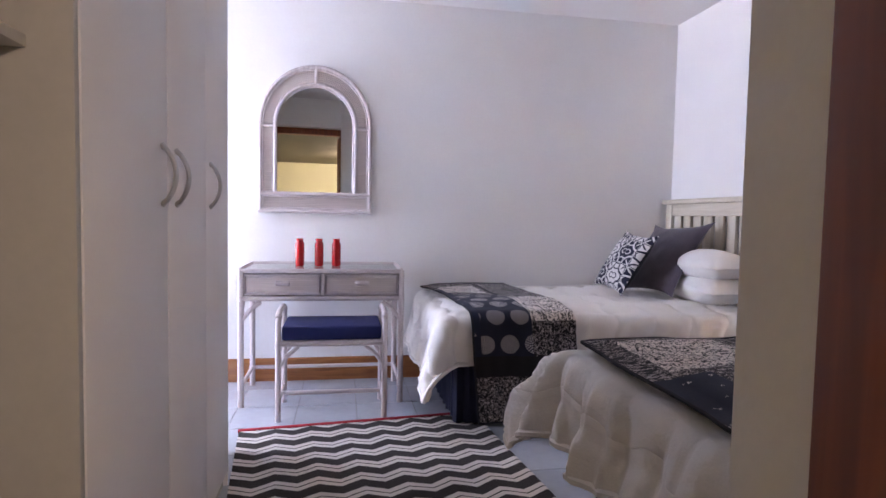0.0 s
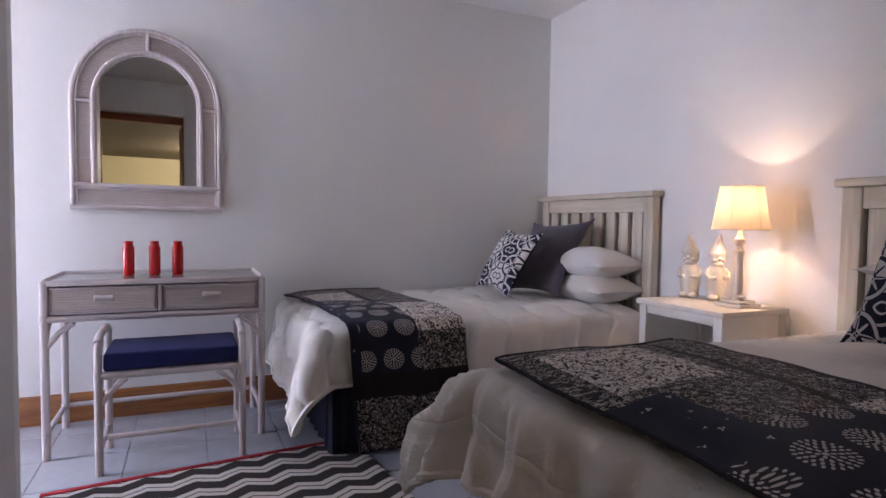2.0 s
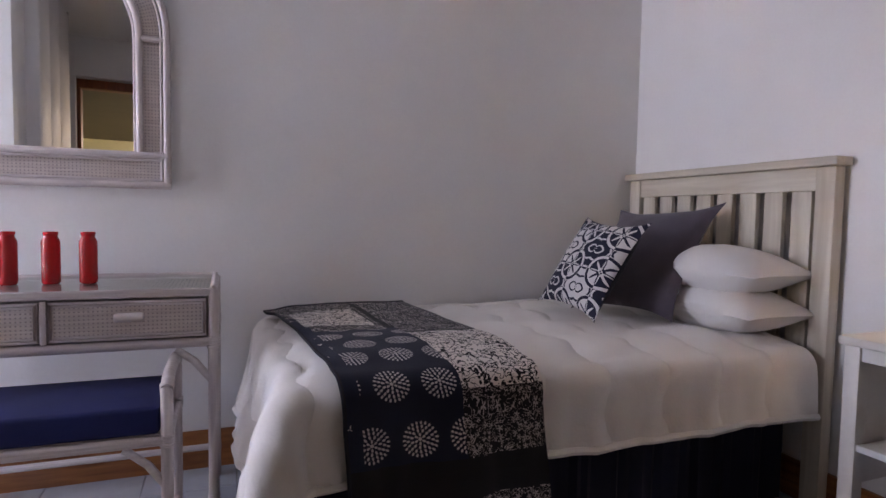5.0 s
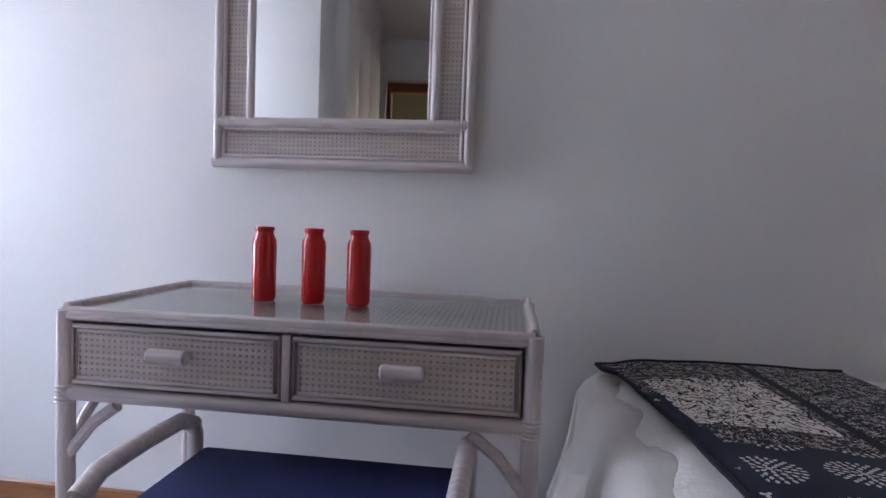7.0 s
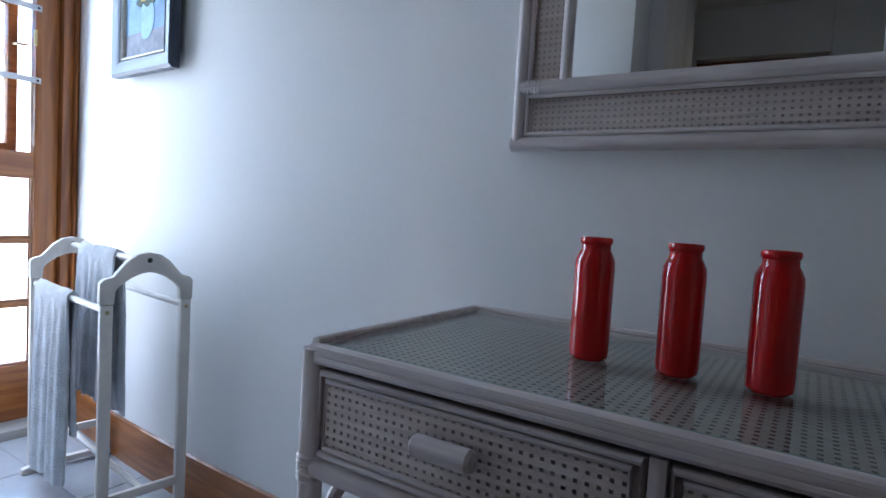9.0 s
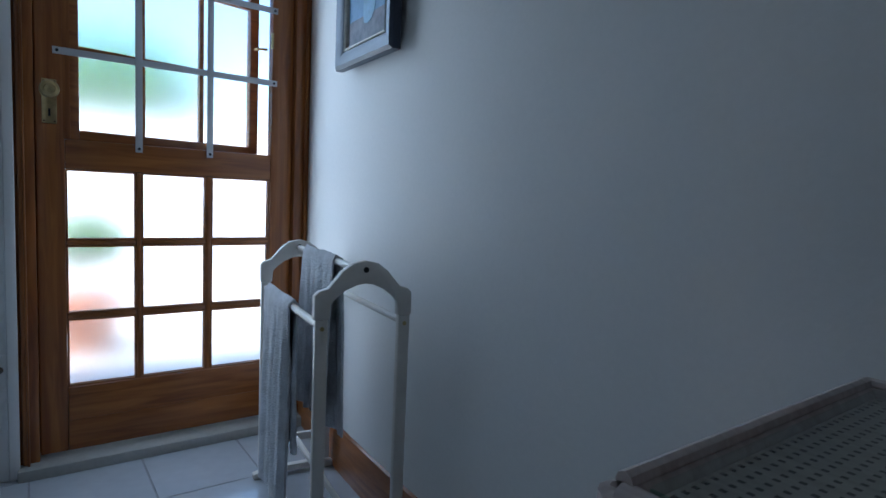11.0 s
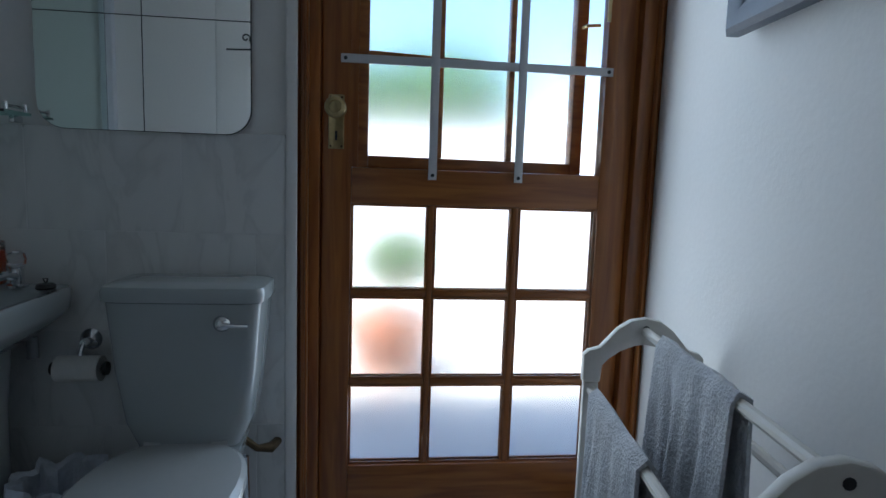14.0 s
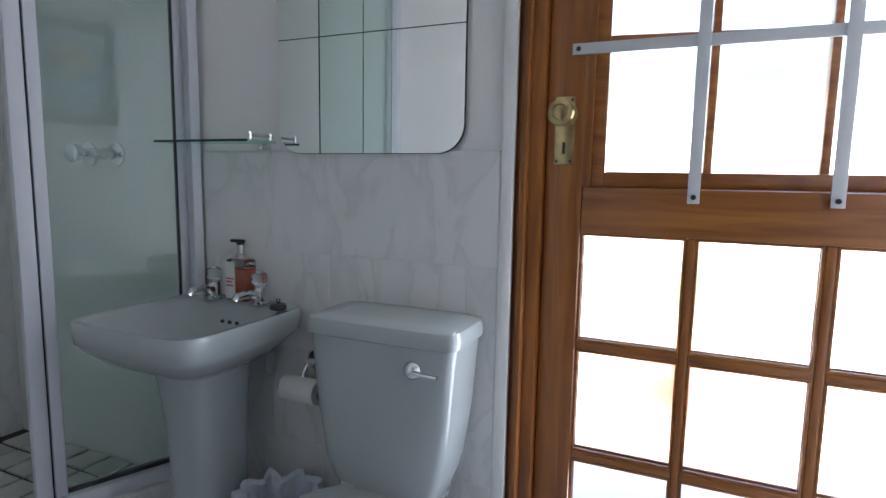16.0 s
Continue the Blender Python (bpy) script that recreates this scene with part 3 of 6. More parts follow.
# security bars screwed over the casement
for z in (1.360, 1.632, 1.90):
    b = part("security_bar", box(F1 + 0.001, F1 + 0.006, 3.080, 3.800, z - 0.011, z + 0.011, 0.001), BARPAINT, door, "white painted flat steel bar")
    for y in (3.092, 3.788):
        part("screw", lathe([(0.005, 0), (0.005, 0.002), (0.003, 0.003)], (F1 + 0.006, y, z), n=8, axis="x"), SEAL, b)
for y in (3.322, 3.553):
    b = part("security_bar", box(F1 + 0.0065, F1 + 0.0115, y - 0.011, y + 0.011, 1.058, 1.98, 0.001), BARPAINT, door, "white painted flat steel bar")
    part("screw", lathe([(0.005, 0), (0.005, 0.002), (0.003, 0.003)], (F1 + 0.0115, y, 1.070), n=8, axis="x"), SEAL, b)
KY = 3.070
plate = part("lock_plate", box(F1 + 0.001, F1 + 0.005, KY - 0.020, KY + 0.020, 1.130, 1.268, 0.002), BRASS, door, "worn brass lock plate")
for dy in (-0.014, 0.014):
    for z in (1.137, 1.261):
        part("screw", lathe([(0.0028, 0), (0.0028, 0.001), (0.001, 0.0014)], (F1 + 0.005, KY + dy, z), n=8, axis="x"), BRONZE, plate)
part("keyhole", box(F1 + 0.005, F1 + 0.0062, KY - 0.003, KY + 0.003, 1.152, 1.176, 0.0005), BLACK, plate)
part("knob", lathe([(0.026, 0), (0.027, 0.004), (0.012, 0.008), (0.011, 0.022), (0.022, 0.028), (0.027, 0.038), (0.025, 0.046), (0.016, 0.050), (0.014, 0.047), (0.006, 0.050)], (F1 + 0.005, KY, 1.232), axis="x"), BRASS, plate, "round ridged brass knob")

# garden outside
structure("ground", box(-400, -2.40, -400, 400, -0.10, -0.02), PATIO, "pale paved terrace outside the door")
structure("ground_house_side", box(-2.40, 400, -400, 400, -0.30, -0.07), PATIO, "ground under and beyond the house", category="ground")
structure("garden_wall", box(-7.2, -7.0, -4, 12, -0.02, 1.62, 0.01), YARDWALL, "white plastered garden wall", category="garden wall")


def leaves(centre, size, count, leaf, seed):
    rnd = random.Random(seed)
    t = bmesh.new()
    for _ in range(count):
        while True:
            p = Vector((rnd.uniform(-1, 1), rnd.uniform(-1, 1), rnd.uniform(-1, 1)))
            if p.length < 1 and p.length > 0.25:
                break
        c = Vector(centre) + Vector([a * b for a, b in zip(p, size)])
        q = Euler((rnd.uniform(0, 6), rnd.uniform(0, 6), rnd.uniform(0, 6))).to_matrix()
        l = leaf * rnd.uniform(0.6, 1.3)
        t.faces.new([t.verts.new(c + q @ Vector(v)) for v in ((-l, 0, 0), (0, -l * 0.4, l * 0.1), (l, 0, 0), (0, l * 0.4, l * 0.1))])
    return t


POT = (-3.85, 3.24, -0.02)
pot = thing("potted_shrub", POT, "green shrub in a terracotta pot on the terrace", "potted plant")
part("pot", lathe([(0.16, 0), (0.22, 0.25), (0.25, 0.27), (0.25, 0.33), (0.21, 0.33), (0.20, 0.27)], POT), TERRACOTTA, pot)
part("trunk", tube([(-3.85, 3.24, 0.24), (-3.86, 3.25, 0.44), (-3.85, 3.27, 0.62)], [0.022, 0.017, 0.01], n=8), SKIRT, pot)
part("crown", leaves((-3.85, 3.29, 0.63), (0.16, 0.18, 0.14), 420, 0.06, 3), LEAF, pot, smooth=None)
for i in range(4):
    y = -0.4 + 1.45 * i
    tree = thing("hedge_tree", (-8.4, y, 0), "leafy green tree behind the garden wall", "tree", "trees behind the garden wall")
    part("trunk", tube([(-8.4, y, -0.05), (-8.35, y + 0.1, 0.9), (-8.42, y, 2.1)], [0.10, 0.08, 0.04], n=8), SKIRT, tree)
    part("crown", leaves((-8.4, y, 2.02 + 0.12 * (i % 2)), (0.9, 1.0, 0.62), 3000, 0.15, 20 + i), LEAF, tree, smooth=None)


# ---- patterned cloth ----
class Net:
    """Small helper to write node arithmetic as calls."""

    def __init__(self, m):
        self.nt = m.node_tree

    def put(self, socket, v):
        if isinstance(v, bpy.types.NodeSocket):
            self.nt.links.new(v, socket)
        else:
            socket.default_value = v

    def math(self, op, a, b=0.0, c=0.0):
        n = self.nt.nodes.new("ShaderNodeMath")
        n.operation = op
        for s, v in zip(n.inputs, (a, b, c)):
            self.put(s, v)
        return n.outputs[0]

    def mix(self, f, a, b):
        n = self.nt.nodes.new("ShaderNodeMix")
        n.data_type = "RGBA"
        self.put(n.inputs[0], f)
        self.put(n.inputs[6], (*a, 1) if isinstance(a, tuple) else a)
        self.put(n.inputs[7], (*b, 1) if isinstance(b, tuple) else b)
        return n.outputs[2]

    def vec(self, x, y, z=0.0):
        n = self.nt.nodes.new("ShaderNodeCombineXYZ")
        for s, v in zip(n.inputs, (x, y, z)):
            self.put(s, v)
        return n.outputs[0]

    def noise(self, v, scale, detail=2.0, warp=0.0):
        n = self.nt.nodes.new("ShaderNodeTexNoise")
        self.put(n.inputs["Vector"], v)
        n.inputs["Scale"].default_value, n.inputs["Detail"].default_value, n.inputs["Distortion"].default_value = scale, detail, warp
        return n.outputs["Fac"]

    def cells(self, v, scale, feature="F1"):
        n = self.nt.nodes.new("ShaderNodeTexVoronoi")
        n.feature = feature
        self.put(n.inputs["Vector"], v)
        n.inputs["Scale"].default_value = scale
        return n.outputs["Distance"]

    def uv(self):
        n = self.nt.nodes.new("ShaderNodeUVMap")
        s = self.nt.nodes.new("ShaderNodeSeparateXYZ")
        self.nt.links.new(n.outputs[0], s.inputs[0])
        return n.outputs[0], s.outputs[0], s.outputs[1]


def medallion(net, u, v, pitch, size):
    """1 where a round flower of many slim petals is printed, on a staggered lattice."""
    row = net.math("FLOOR", net.math("DIVIDE", v, pitch))
    half = net.math("MULTIPLY", net.math("MODULO", net.math("ABSOLUTE", row), 2.0), 0.5)
    a = net.math("SUBTRACT", net.math("FRACT", net.math("ADD", net.math("DIVIDE", u, pitch), half)), 0.5)
    b = net.math("SUBTRACT", net.math("FRACT", net.math("DIVIDE", v, pitch)), 0.5)
    r = net.math("DIVIDE", net.math("SQRT", net.math("ADD", net.math("MULTIPLY", a, a), net.math("MULTIPLY", b, b))), 0.5 * size)
    th = net.math("DIVIDE", net.math("ARCTAN2", b, a), 2 * math.pi)
    out = net.math("LESS_THAN", r, 0.10)
    for k, (inner, outer, count) in enumerate(((0.12, 0.33, 6.0), (0.35, 0.56, 11.0), (0.58, 0.78, 17.0), (0.80, 0.99, 23.0))):
        x = net.math("SUBTRACT", net.math("FRACT", net.math("ADD", net.math("MULTIPLY", th, count), 0.37 * k)), 0.5)
        y = net.math("DIVIDE", net.math("SUBTRACT", r, (inner + outer) / 2), (outer - inner) / 2)
        e = net.math("ADD", net.math("MULTIPLY", net.math("MULTIPLY", x, x), 16.0), net.math("MULTIPLY", y, y))
        out = net.math("MAXIMUM", out, net.math("LESS_THAN", e, 1.0))
    return out


def blossom(net, uv, scale, petals, reach, core):
    """1 where small loose blossoms lie, strewn unevenly."""
    n = net.nt.nodes.new("ShaderNodeTexVoronoi")
    n.inputs["Scale"].default_value, n.inputs["Randomness"].default_value = scale, 0.75
    net.put(n.inputs["Vector"], uv)
    d = net.nt.nodes.new("ShaderNodeVectorMath")
    d.operation = "SUBTRACT"
    net.put(d.inputs[0], uv)
    net.put(d.inputs[1], n.outputs["Position"])
    q = net.nt.nodes.new("ShaderNodeSeparateXYZ")
    net.put(q.inputs[0], d.outputs[0])
    r = net.math("MULTIPLY", n.outputs["Distance"], 1.0)
    tint = net.nt.nodes.new("ShaderNodeSeparateXYZ")
    net.put(tint.inputs[0], n.outputs["Color"])
    th = net.math("MULTIPLY_ADD", net.math("ARCTAN2", q.outputs[1], q.outputs[0]), petals, net.math("MULTIPLY", tint.outputs[0], 6.28))
    edge = net.math("MULTIPLY", net.math("MULTIPLY_ADD", net.math("COSINE", th), 0.34, 0.66), net.math("MULTIPLY_ADD", tint.outputs[1], 0.3 * reach, 0.75 * reach))
    return net.math("MULTIPLY", net.math("LESS_THAN", r, edge), net.math("GREATER_THAN", r, core))


def patchwork(name, layout):
    """Patchwork print: dense black and white sprigs, with rectangles (kind, u0, u1, v0, v1) of other prints sewn in."""
    m = material(name, (0.02, 0.02, 0.04), 0.9, fine=260, bump=0.25, sheen=0.03)
    net = Net(m)
    uv, u, v = net.uv()
    navy, black, cream, white = (0.008, 0.010, 0.028), (0.009, 0.007, 0.009), (0.80, 0.73, 0.67), (0.68, 0.62, 0.59)
    tri = blossom(net, uv, 24.0, 3.0, 0.20, 0.03)
    prints = {"dots": net.mix(medallion(net, u, v, 0.122, 0.76), navy, (0.60, 0.55, 0.53)),
              "sprigs": net.mix(tri, (0.008, 0.012, 0.034), white), "black": net.mix(0.0, black, black)}
    flowers = blossom(net, uv, 46.0, 5.0, 0.46, 0.07)
    stems = net.math("LESS_THAN", net.math("ABSOLUTE", net.math("SUBTRACT", net.noise(uv, 60.0, 1.0, 1.0), 0.5)), 0.022)
    seeds = net.math("LESS_THAN", net.cells(uv, 130.0), 0.26)
    rest = net.math("MULTIPLY", net.math("MAXIMUM", stems, seeds), net.math("GREATER_THAN", net.cells(uv, 46.0), 0.40))
    prints["dense"] = net.mix(net.math("MAXIMUM", flowers, rest), black, (0.50, 0.44, 0.42))
    scroll = net.math("LESS_THAN", net.math("ABSOLUTE", net.math("SUBTRACT", net.noise(uv, 34.0, 1.0, 1.8), 0.5)), 0.042)
    leafs = net.math("MAXIMUM", blossom(net, uv, 30.0, 3.0, 0.42, 0.10), net.math("LESS_THAN", net.cells(uv, 75.0), 0.16))
    prints["scrolls"] = net.mix(net.math("MAXIMUM", scroll, leafs), cream, black)
    col = prints["dense"]
    for kind, u0, u1, v0, v1 in layout:
        inside = net.math("MULTIPLY", net.math("MULTIPLY", net.math("GREATER_THAN", u, u0), net.math("LESS_THAN", u, u1)), net.math("MULTIPLY", net.math("GREATER_THAN", v, v0), net.math("LESS_THAN", v, v1)))
        col = net.mix(inside, col, prints[kind])
    net.put(net.nt.nodes["Principled BSDF"].inputs["Base Color"], col)
    return m


def damask(name, white, navy):
    """Bold white scrollwork and rosettes on navy."""
    m = material(name, navy, 0.85, fine=220, bump=0.2)
    net = Net(m)
    uv, u, v = net.uv()
    p = 0.165
    a = net.math("SUBTRACT", net.math("FRACT", net.math("ADD", net.math("DIVIDE", u, p), 0.62)), 0.5)
    b = net.math("SUBTRACT", net.math("FRACT", net.math("ADD", net.math("DIVIDE", v, p), 0.70)), 0.5)
    r = net.math("SQRT", net.math("ADD", net.math("MULTIPLY", a, a), net.math("MULTIPLY", b, b)))
    th = net.math("ARCTAN2", b, a)
    ring = net.math("LESS_THAN", net.math("ABSOLUTE", net.math("SUBTRACT", r, 0.37)), 0.035)
    lobes = net.math("MULTIPLY_ADD", net.math("COSINE", net.math("MULTIPLY", th, 8.0)), 0.10, net.math("MULTIPLY_ADD", net.math("COSINE", net.math("MULTIPLY", th, 16.0)), 0.03, 0.17))
    pet = net.math("MULTIPLY", net.math("LESS_THAN", r, lobes), net.math("GREATER_THAN", r, 0.045))
    # curling tendrils between the rings
    a2 = net.math("SUBTRACT", 0.5, net.math("ABSOLUTE", a))
    b2 = net.math("SUBTRACT", 0.5, net.math("ABSOLUTE", b))
    r2 = net.math("SQRT", net.math("ADD", net.math("MULTIPLY", a2, a2), net.math("MULTIPLY", b2, b2)))
    curl = net.math("FRACT", net.math("MULTIPLY_ADD", net.math("ARCTAN2", b2, a2), 0.64, net.math("MULTIPLY", r2, 4.5)))
    out = net.math("MULTIPLY", net.math("LESS_THAN", curl, 0.24), net.math("GREATER_THAN", r, 0.42))
    f = net.math("MAXIMUM", net.math("MAXIMUM", ring, pet), out)
    fu = net.math("FLOOR", net.math("ADD", net.math("DIVIDE", u, p), 0.12))
    fv = net.math("FLOOR", net.math("ADD", net.math("DIVIDE", v, p), 0.20))
    inv = net.math("ABSOLUTE", net.math("MODULO", net.math("ADD", fu, fv), 2.0))
    f = net.math("ABSOLUTE", net.math("SUBTRACT", f, inv))
    net.put(net.nt.nodes["Principled BSDF"].inputs["Base Color"], net.mix(f, navy, white))
    return m


PATCH = patchwork("patchwork_quilt_print", [("dots", 0.04, 0.30, -0.24, 0.40), ("sprigs", 0.0, 0.04, -0.24, 0.66), ("scrolls", 0.30, 0.60, -0.09, 0.28), ("scrolls", 0.03, 0.26, 0.47, 0.76),
                                            ("black", 0.28, 0.30, 0.40, 0.92), ("black", 0.30, 0.60, 0.28, 0.295), ("black", 0.0, 0.9, -0.34, -0.24)])
PATCH2 = patchwork("patchwork_quilt_print_near", [("scrolls", 0.045, 0.345, 0.54, 0.86), ("dots", 0.0, 0.41, -0.40, 0.31), ("sprigs", 0.0, 0.125, 0.235, 0.50), ("black", 0.40, 0.425, 0.31, 1.05), ("black", 0.565, 0.62, -0.4, 1.05),
                                                  ("scrolls", 0.41, 0.60, 0.06, 0.33)])
DAMASK = damask("damask_cushion_print", (0.66, 0.63, 0.62), (0.010, 0.012, 0.035))


def quilt_relief(m):
    """Wavy lines of stitching and soft creases pressed into a padded cloth."""
    net = Net(m)
    uv, u, v = net.uv()
    w = net.math("MULTIPLY", net.math("SINE", net.math("MULTIPLY", v, 26.0)), 0.018)
    a = net.math("PINGPONG", net.math("ADD", net.math("SUBTRACT", u, 0.36), w), 0.105)
    seam = net.math("MINIMUM", net.math("DIVIDE", net.math("MINIMUM", a, 9.0), 0.020), 1.0)
    seam = net.math("POWER", seam, 0.5)
    crease = net.math("ABSOLUTE", net.math("SUBTRACT", net.noise(uv, 7.0, 3.0, 0.6), 0.5))
    fold = net.math("MINIMUM", net.math("MULTIPLY", crease, 9.0), 1.0)
    h = net.math("ADD", net.math("MULTIPLY", seam, 0.9), net.math("MULTIPLY", fold, 0.10))
    b = net.nt.nodes.new("ShaderNodeBump")
    b.inputs["Strength"].default_value, b.inputs["Distance"].default_value = 0.6, 0.008
    net.put(b.inputs["Height"], h)
    old = net.nt.nodes["Principled BSDF"].inputs["Normal"].links[0].from_node
    net.put(old.inputs["Normal"], b.outputs[0])


quilt_relief(COMFORTER)


def chevron(name):
    m = material(name, (0.6, 0.55, 0.5), 0.95, fine=240, bump=0.6)
    net = Net(m)
    uv, u, v = net.uv()
    wob = net.math("MULTIPLY", net.math("SUBTRACT", net.noise(uv, 9.0), 0.5), 0.012)
    tri = net.math("PINGPONG", u, 0.085)
    s = net.math("FRACT", net.math("DIVIDE", net.math("ADD", net.math("MULTIPLY_ADD", tri, 0.50, v), wob), 0.128))
    dark = net.math("GREATER_THAN", s, 0.50)
    line = net.math("MULTIPLY", net.math("GREATER_THAN", s, 0.21), net.math("LESS_THAN", s, 0.27))
    col = net.mix(net.math("MAXIMUM", dark, line), (0.62, 0.56, 0.50), (0.030, 0.022, 0.020))
    net.put(net.nt.nodes["Principled BSDF"].inputs["Base Color"], col)
    return m


def uv_sheet(rows, uvs, thick):
    """A cloth with its own measured-out surface coordinates in metres."""
    t = bmesh.new()
    layer = t.loops.layers.uv.new("UVMap")
    vs = [[t.verts.new(p) for p in row] for row in rows]
    where = {}
    for rv, ru in zip(vs, uvs):
        for v, c in zip(rv, ru):
            where[v] = c
    for a, b in zip(vs, vs[1:]):
        for j in range(len(a) - 1):
            f = t.faces.new((a[j], a[j + 1], b[j + 1], b[j]))
            for l in f.loops:
                l[layer].uv = where[l.vert]
    bmesh.ops.recalc_face_normals(t, faces=t.faces[:])
    if sum(f.normal.z for f in t.faces) < 0:
        bmesh.ops.reverse_faces(t, faces=t.faces[:])
    if thick:
        t.normal_update()
        under = {v: t.verts.new(v.co - v.normal * thick) for v in list(t.verts)}
        for f in t.faces[:]:
            g = t.faces.new([under[v] for v in reversed(f.verts)])
            for l in g.loops:
                l[layer].uv = where[f.verts[list(under[v] for v in f.verts).index(l.vert)]]
        ring = ([vs[0][j] for j in range(len(vs[0]))] + [r[-1] for r in vs[1:]] + vs[-1][-2::-1] + [r[0] for r in vs[-2:0:-1]])
        for a, b in zip(ring, ring[1:] + ring[:1]):
            g = t.faces.new((a, b, under[b], under[a]))
            for l, v in zip(g.loops, (a, b, b, a)):
                l[layer].uv = where[v]
    return t


# ---- beds ----
class Drape:
    """Where a cloth lies that is spread over a mattress and hangs over its foot and sides."""

    def __init__(self, x0, x1, y0, y1, top, radius, flare_foot, flare_side, seed, side_min=-9.0, side_max=9.0, pleat=0.5, puff=0.05):
        self.pleat, self.puff = pleat, puff
        self.x0, self.x1, self.y0, self.y1, self.top, self.r, self.ff, self.fs, self.seed = x0, x1, y0, y1, top, radius, flare_foot, flare_side, seed
        self.lo, self.hi = side_min, side_max

    def at(self, s, t, lift=0.0, wave=1.0):
        w = self.y1 - self.y0
        a = max(0.0, -s)
        b = max(0.0, -t) if t < w / 2 else -max(0.0, t - w)
        h = math.hypot(a, b)
        px, py = self.x0 + max(s, 0.0), self.y0 + min(max(t, 0.0), w)
        n = noise.noise((s * 3.1, t * 3.1, self.seed)) * 0.012 + noise.noise((s * 9, t * 9, self.seed + 5)) * 0.005
        if h == 0:
            e = min(s, t if self.y0 > self.lo else 9, (w - t) if self.y1 < self.hi else 9)
            return Vector((px, py, self.top + lift + n * wave - 0.02 * math.exp(-max(e, 0) / 0.06)))
        ux, uy = -a / h, -b / h
        flare = self.ff * abs(ux) + self.fs * abs(uy)
        l0 = self.r * math.pi / 2
        if h < l0:
            out, drop = self.r * math.sin(h / self.r), self.r * (1 - math.cos(h / self.r))
        else:
            out, drop = self.r + flare * (h - l0), self.r + math.sqrt(1 - flare * flare) * (h - l0)
        along = t * abs(ux) + s * abs(uy)
        k = min(1.0, h / 0.25)
        out += wave * k * self.pleat * (0.020 * math.sin(along * 15 + self.seed) + 0.012 * math.sin(along * 29 + 1.7 * self.seed) + 0.009 * math.sin(along * 58 + 4 * noise.noise((along * 4, h * 2, self.seed))) + 0.004 * math.sin(along * 103 + 5 * noise.noise((along * 6, h * 5, self.seed + 2)))) + n * wave * 1.6
        if a > 0 and b != 0:
            out += self.puff * math.sin(math.pi * min(1.0, h / 0.55)) * (2 * a * abs(b) / (h * h))
        return Vector((px + ux * (out + lift), py + uy * (out + lift), self.top + (lift if h < l0 else lift * 0.3) - drop - 0.02))


def spread(d, s0, s1, t0, t1, ns, nt, lift, thick, skew=0.0, quilt=0.0, wave=1.0, bulge=0.0):
    rows, uvs = [], []
    for i in range(ns + 1):
        row, ru = [], []
        for j in range(nt + 1):
            t = t0 + (t1 - t0) * j / nt
            s = s0 + (s1 - s0) * i / ns + skew * (t - (t0 + t1) / 2)
            a = ((s + 0.018 * math.sin(t * 26)) / 0.21) % 1.0
            b = ((t + 0.018 * math.sin(s * 24)) / 0.27) % 1.0
            q = quilt * (min(1.0, (min(a, 1 - a) * 0.21 / 0.045)) ** 0.6 * (0.55 + 0.45 * min(1.0, (min(b, 1 - b) * 0.27 / 0.06)) ** 0.6) - 0.6)
            row.append(d.at(s, t, lift + q, wave))
            ru.append(((s1 - s0) * i / ns, t))
        rows.append(row)
        uvs.append(ru)
    return uv_sheet(rows, uvs, thick)


def valance(x0, x1, y0, y1, z1, bm=None):
    """A gathered skirt round three sides of a bed."""
    pts = []
    def run(ax, ay, bx, by, n):
        for i in range(n):
            f = i / n
            pts.append((ax + (bx - ax) * f, ay + (by - ay) * f))
    run(x1, y0, x0, y0, 80)
    run(x0, y0, x0, y1, 50)
    run(x0, y1, x1, y1, 80)
    pts.append((x1, y1))
    rows = []
    for k in range(5):
        z = z1 * (1 - k / 4) + 0.016 * (k / 4)
        row = []
        for i, (x, y) in enumerate(pts):
            g = 0.010 * math.sin(i * 1.1) * (0.3 + 0.7 * k / 4) + 0.006 * math.sin(i * 2.7 + 1)
            cx, cy = (x - (x0 + x1) / 2), (y - (y0 + y1) / 2)
            nx, ny = (-1, 0) if 80 <= i < 130 else ((0, -1) if i < 80 else (0, 1))
            row.append((x + nx * g, y + ny * g, z))
        rows.append(row)
    return sheet(rows, bm, 0.004)


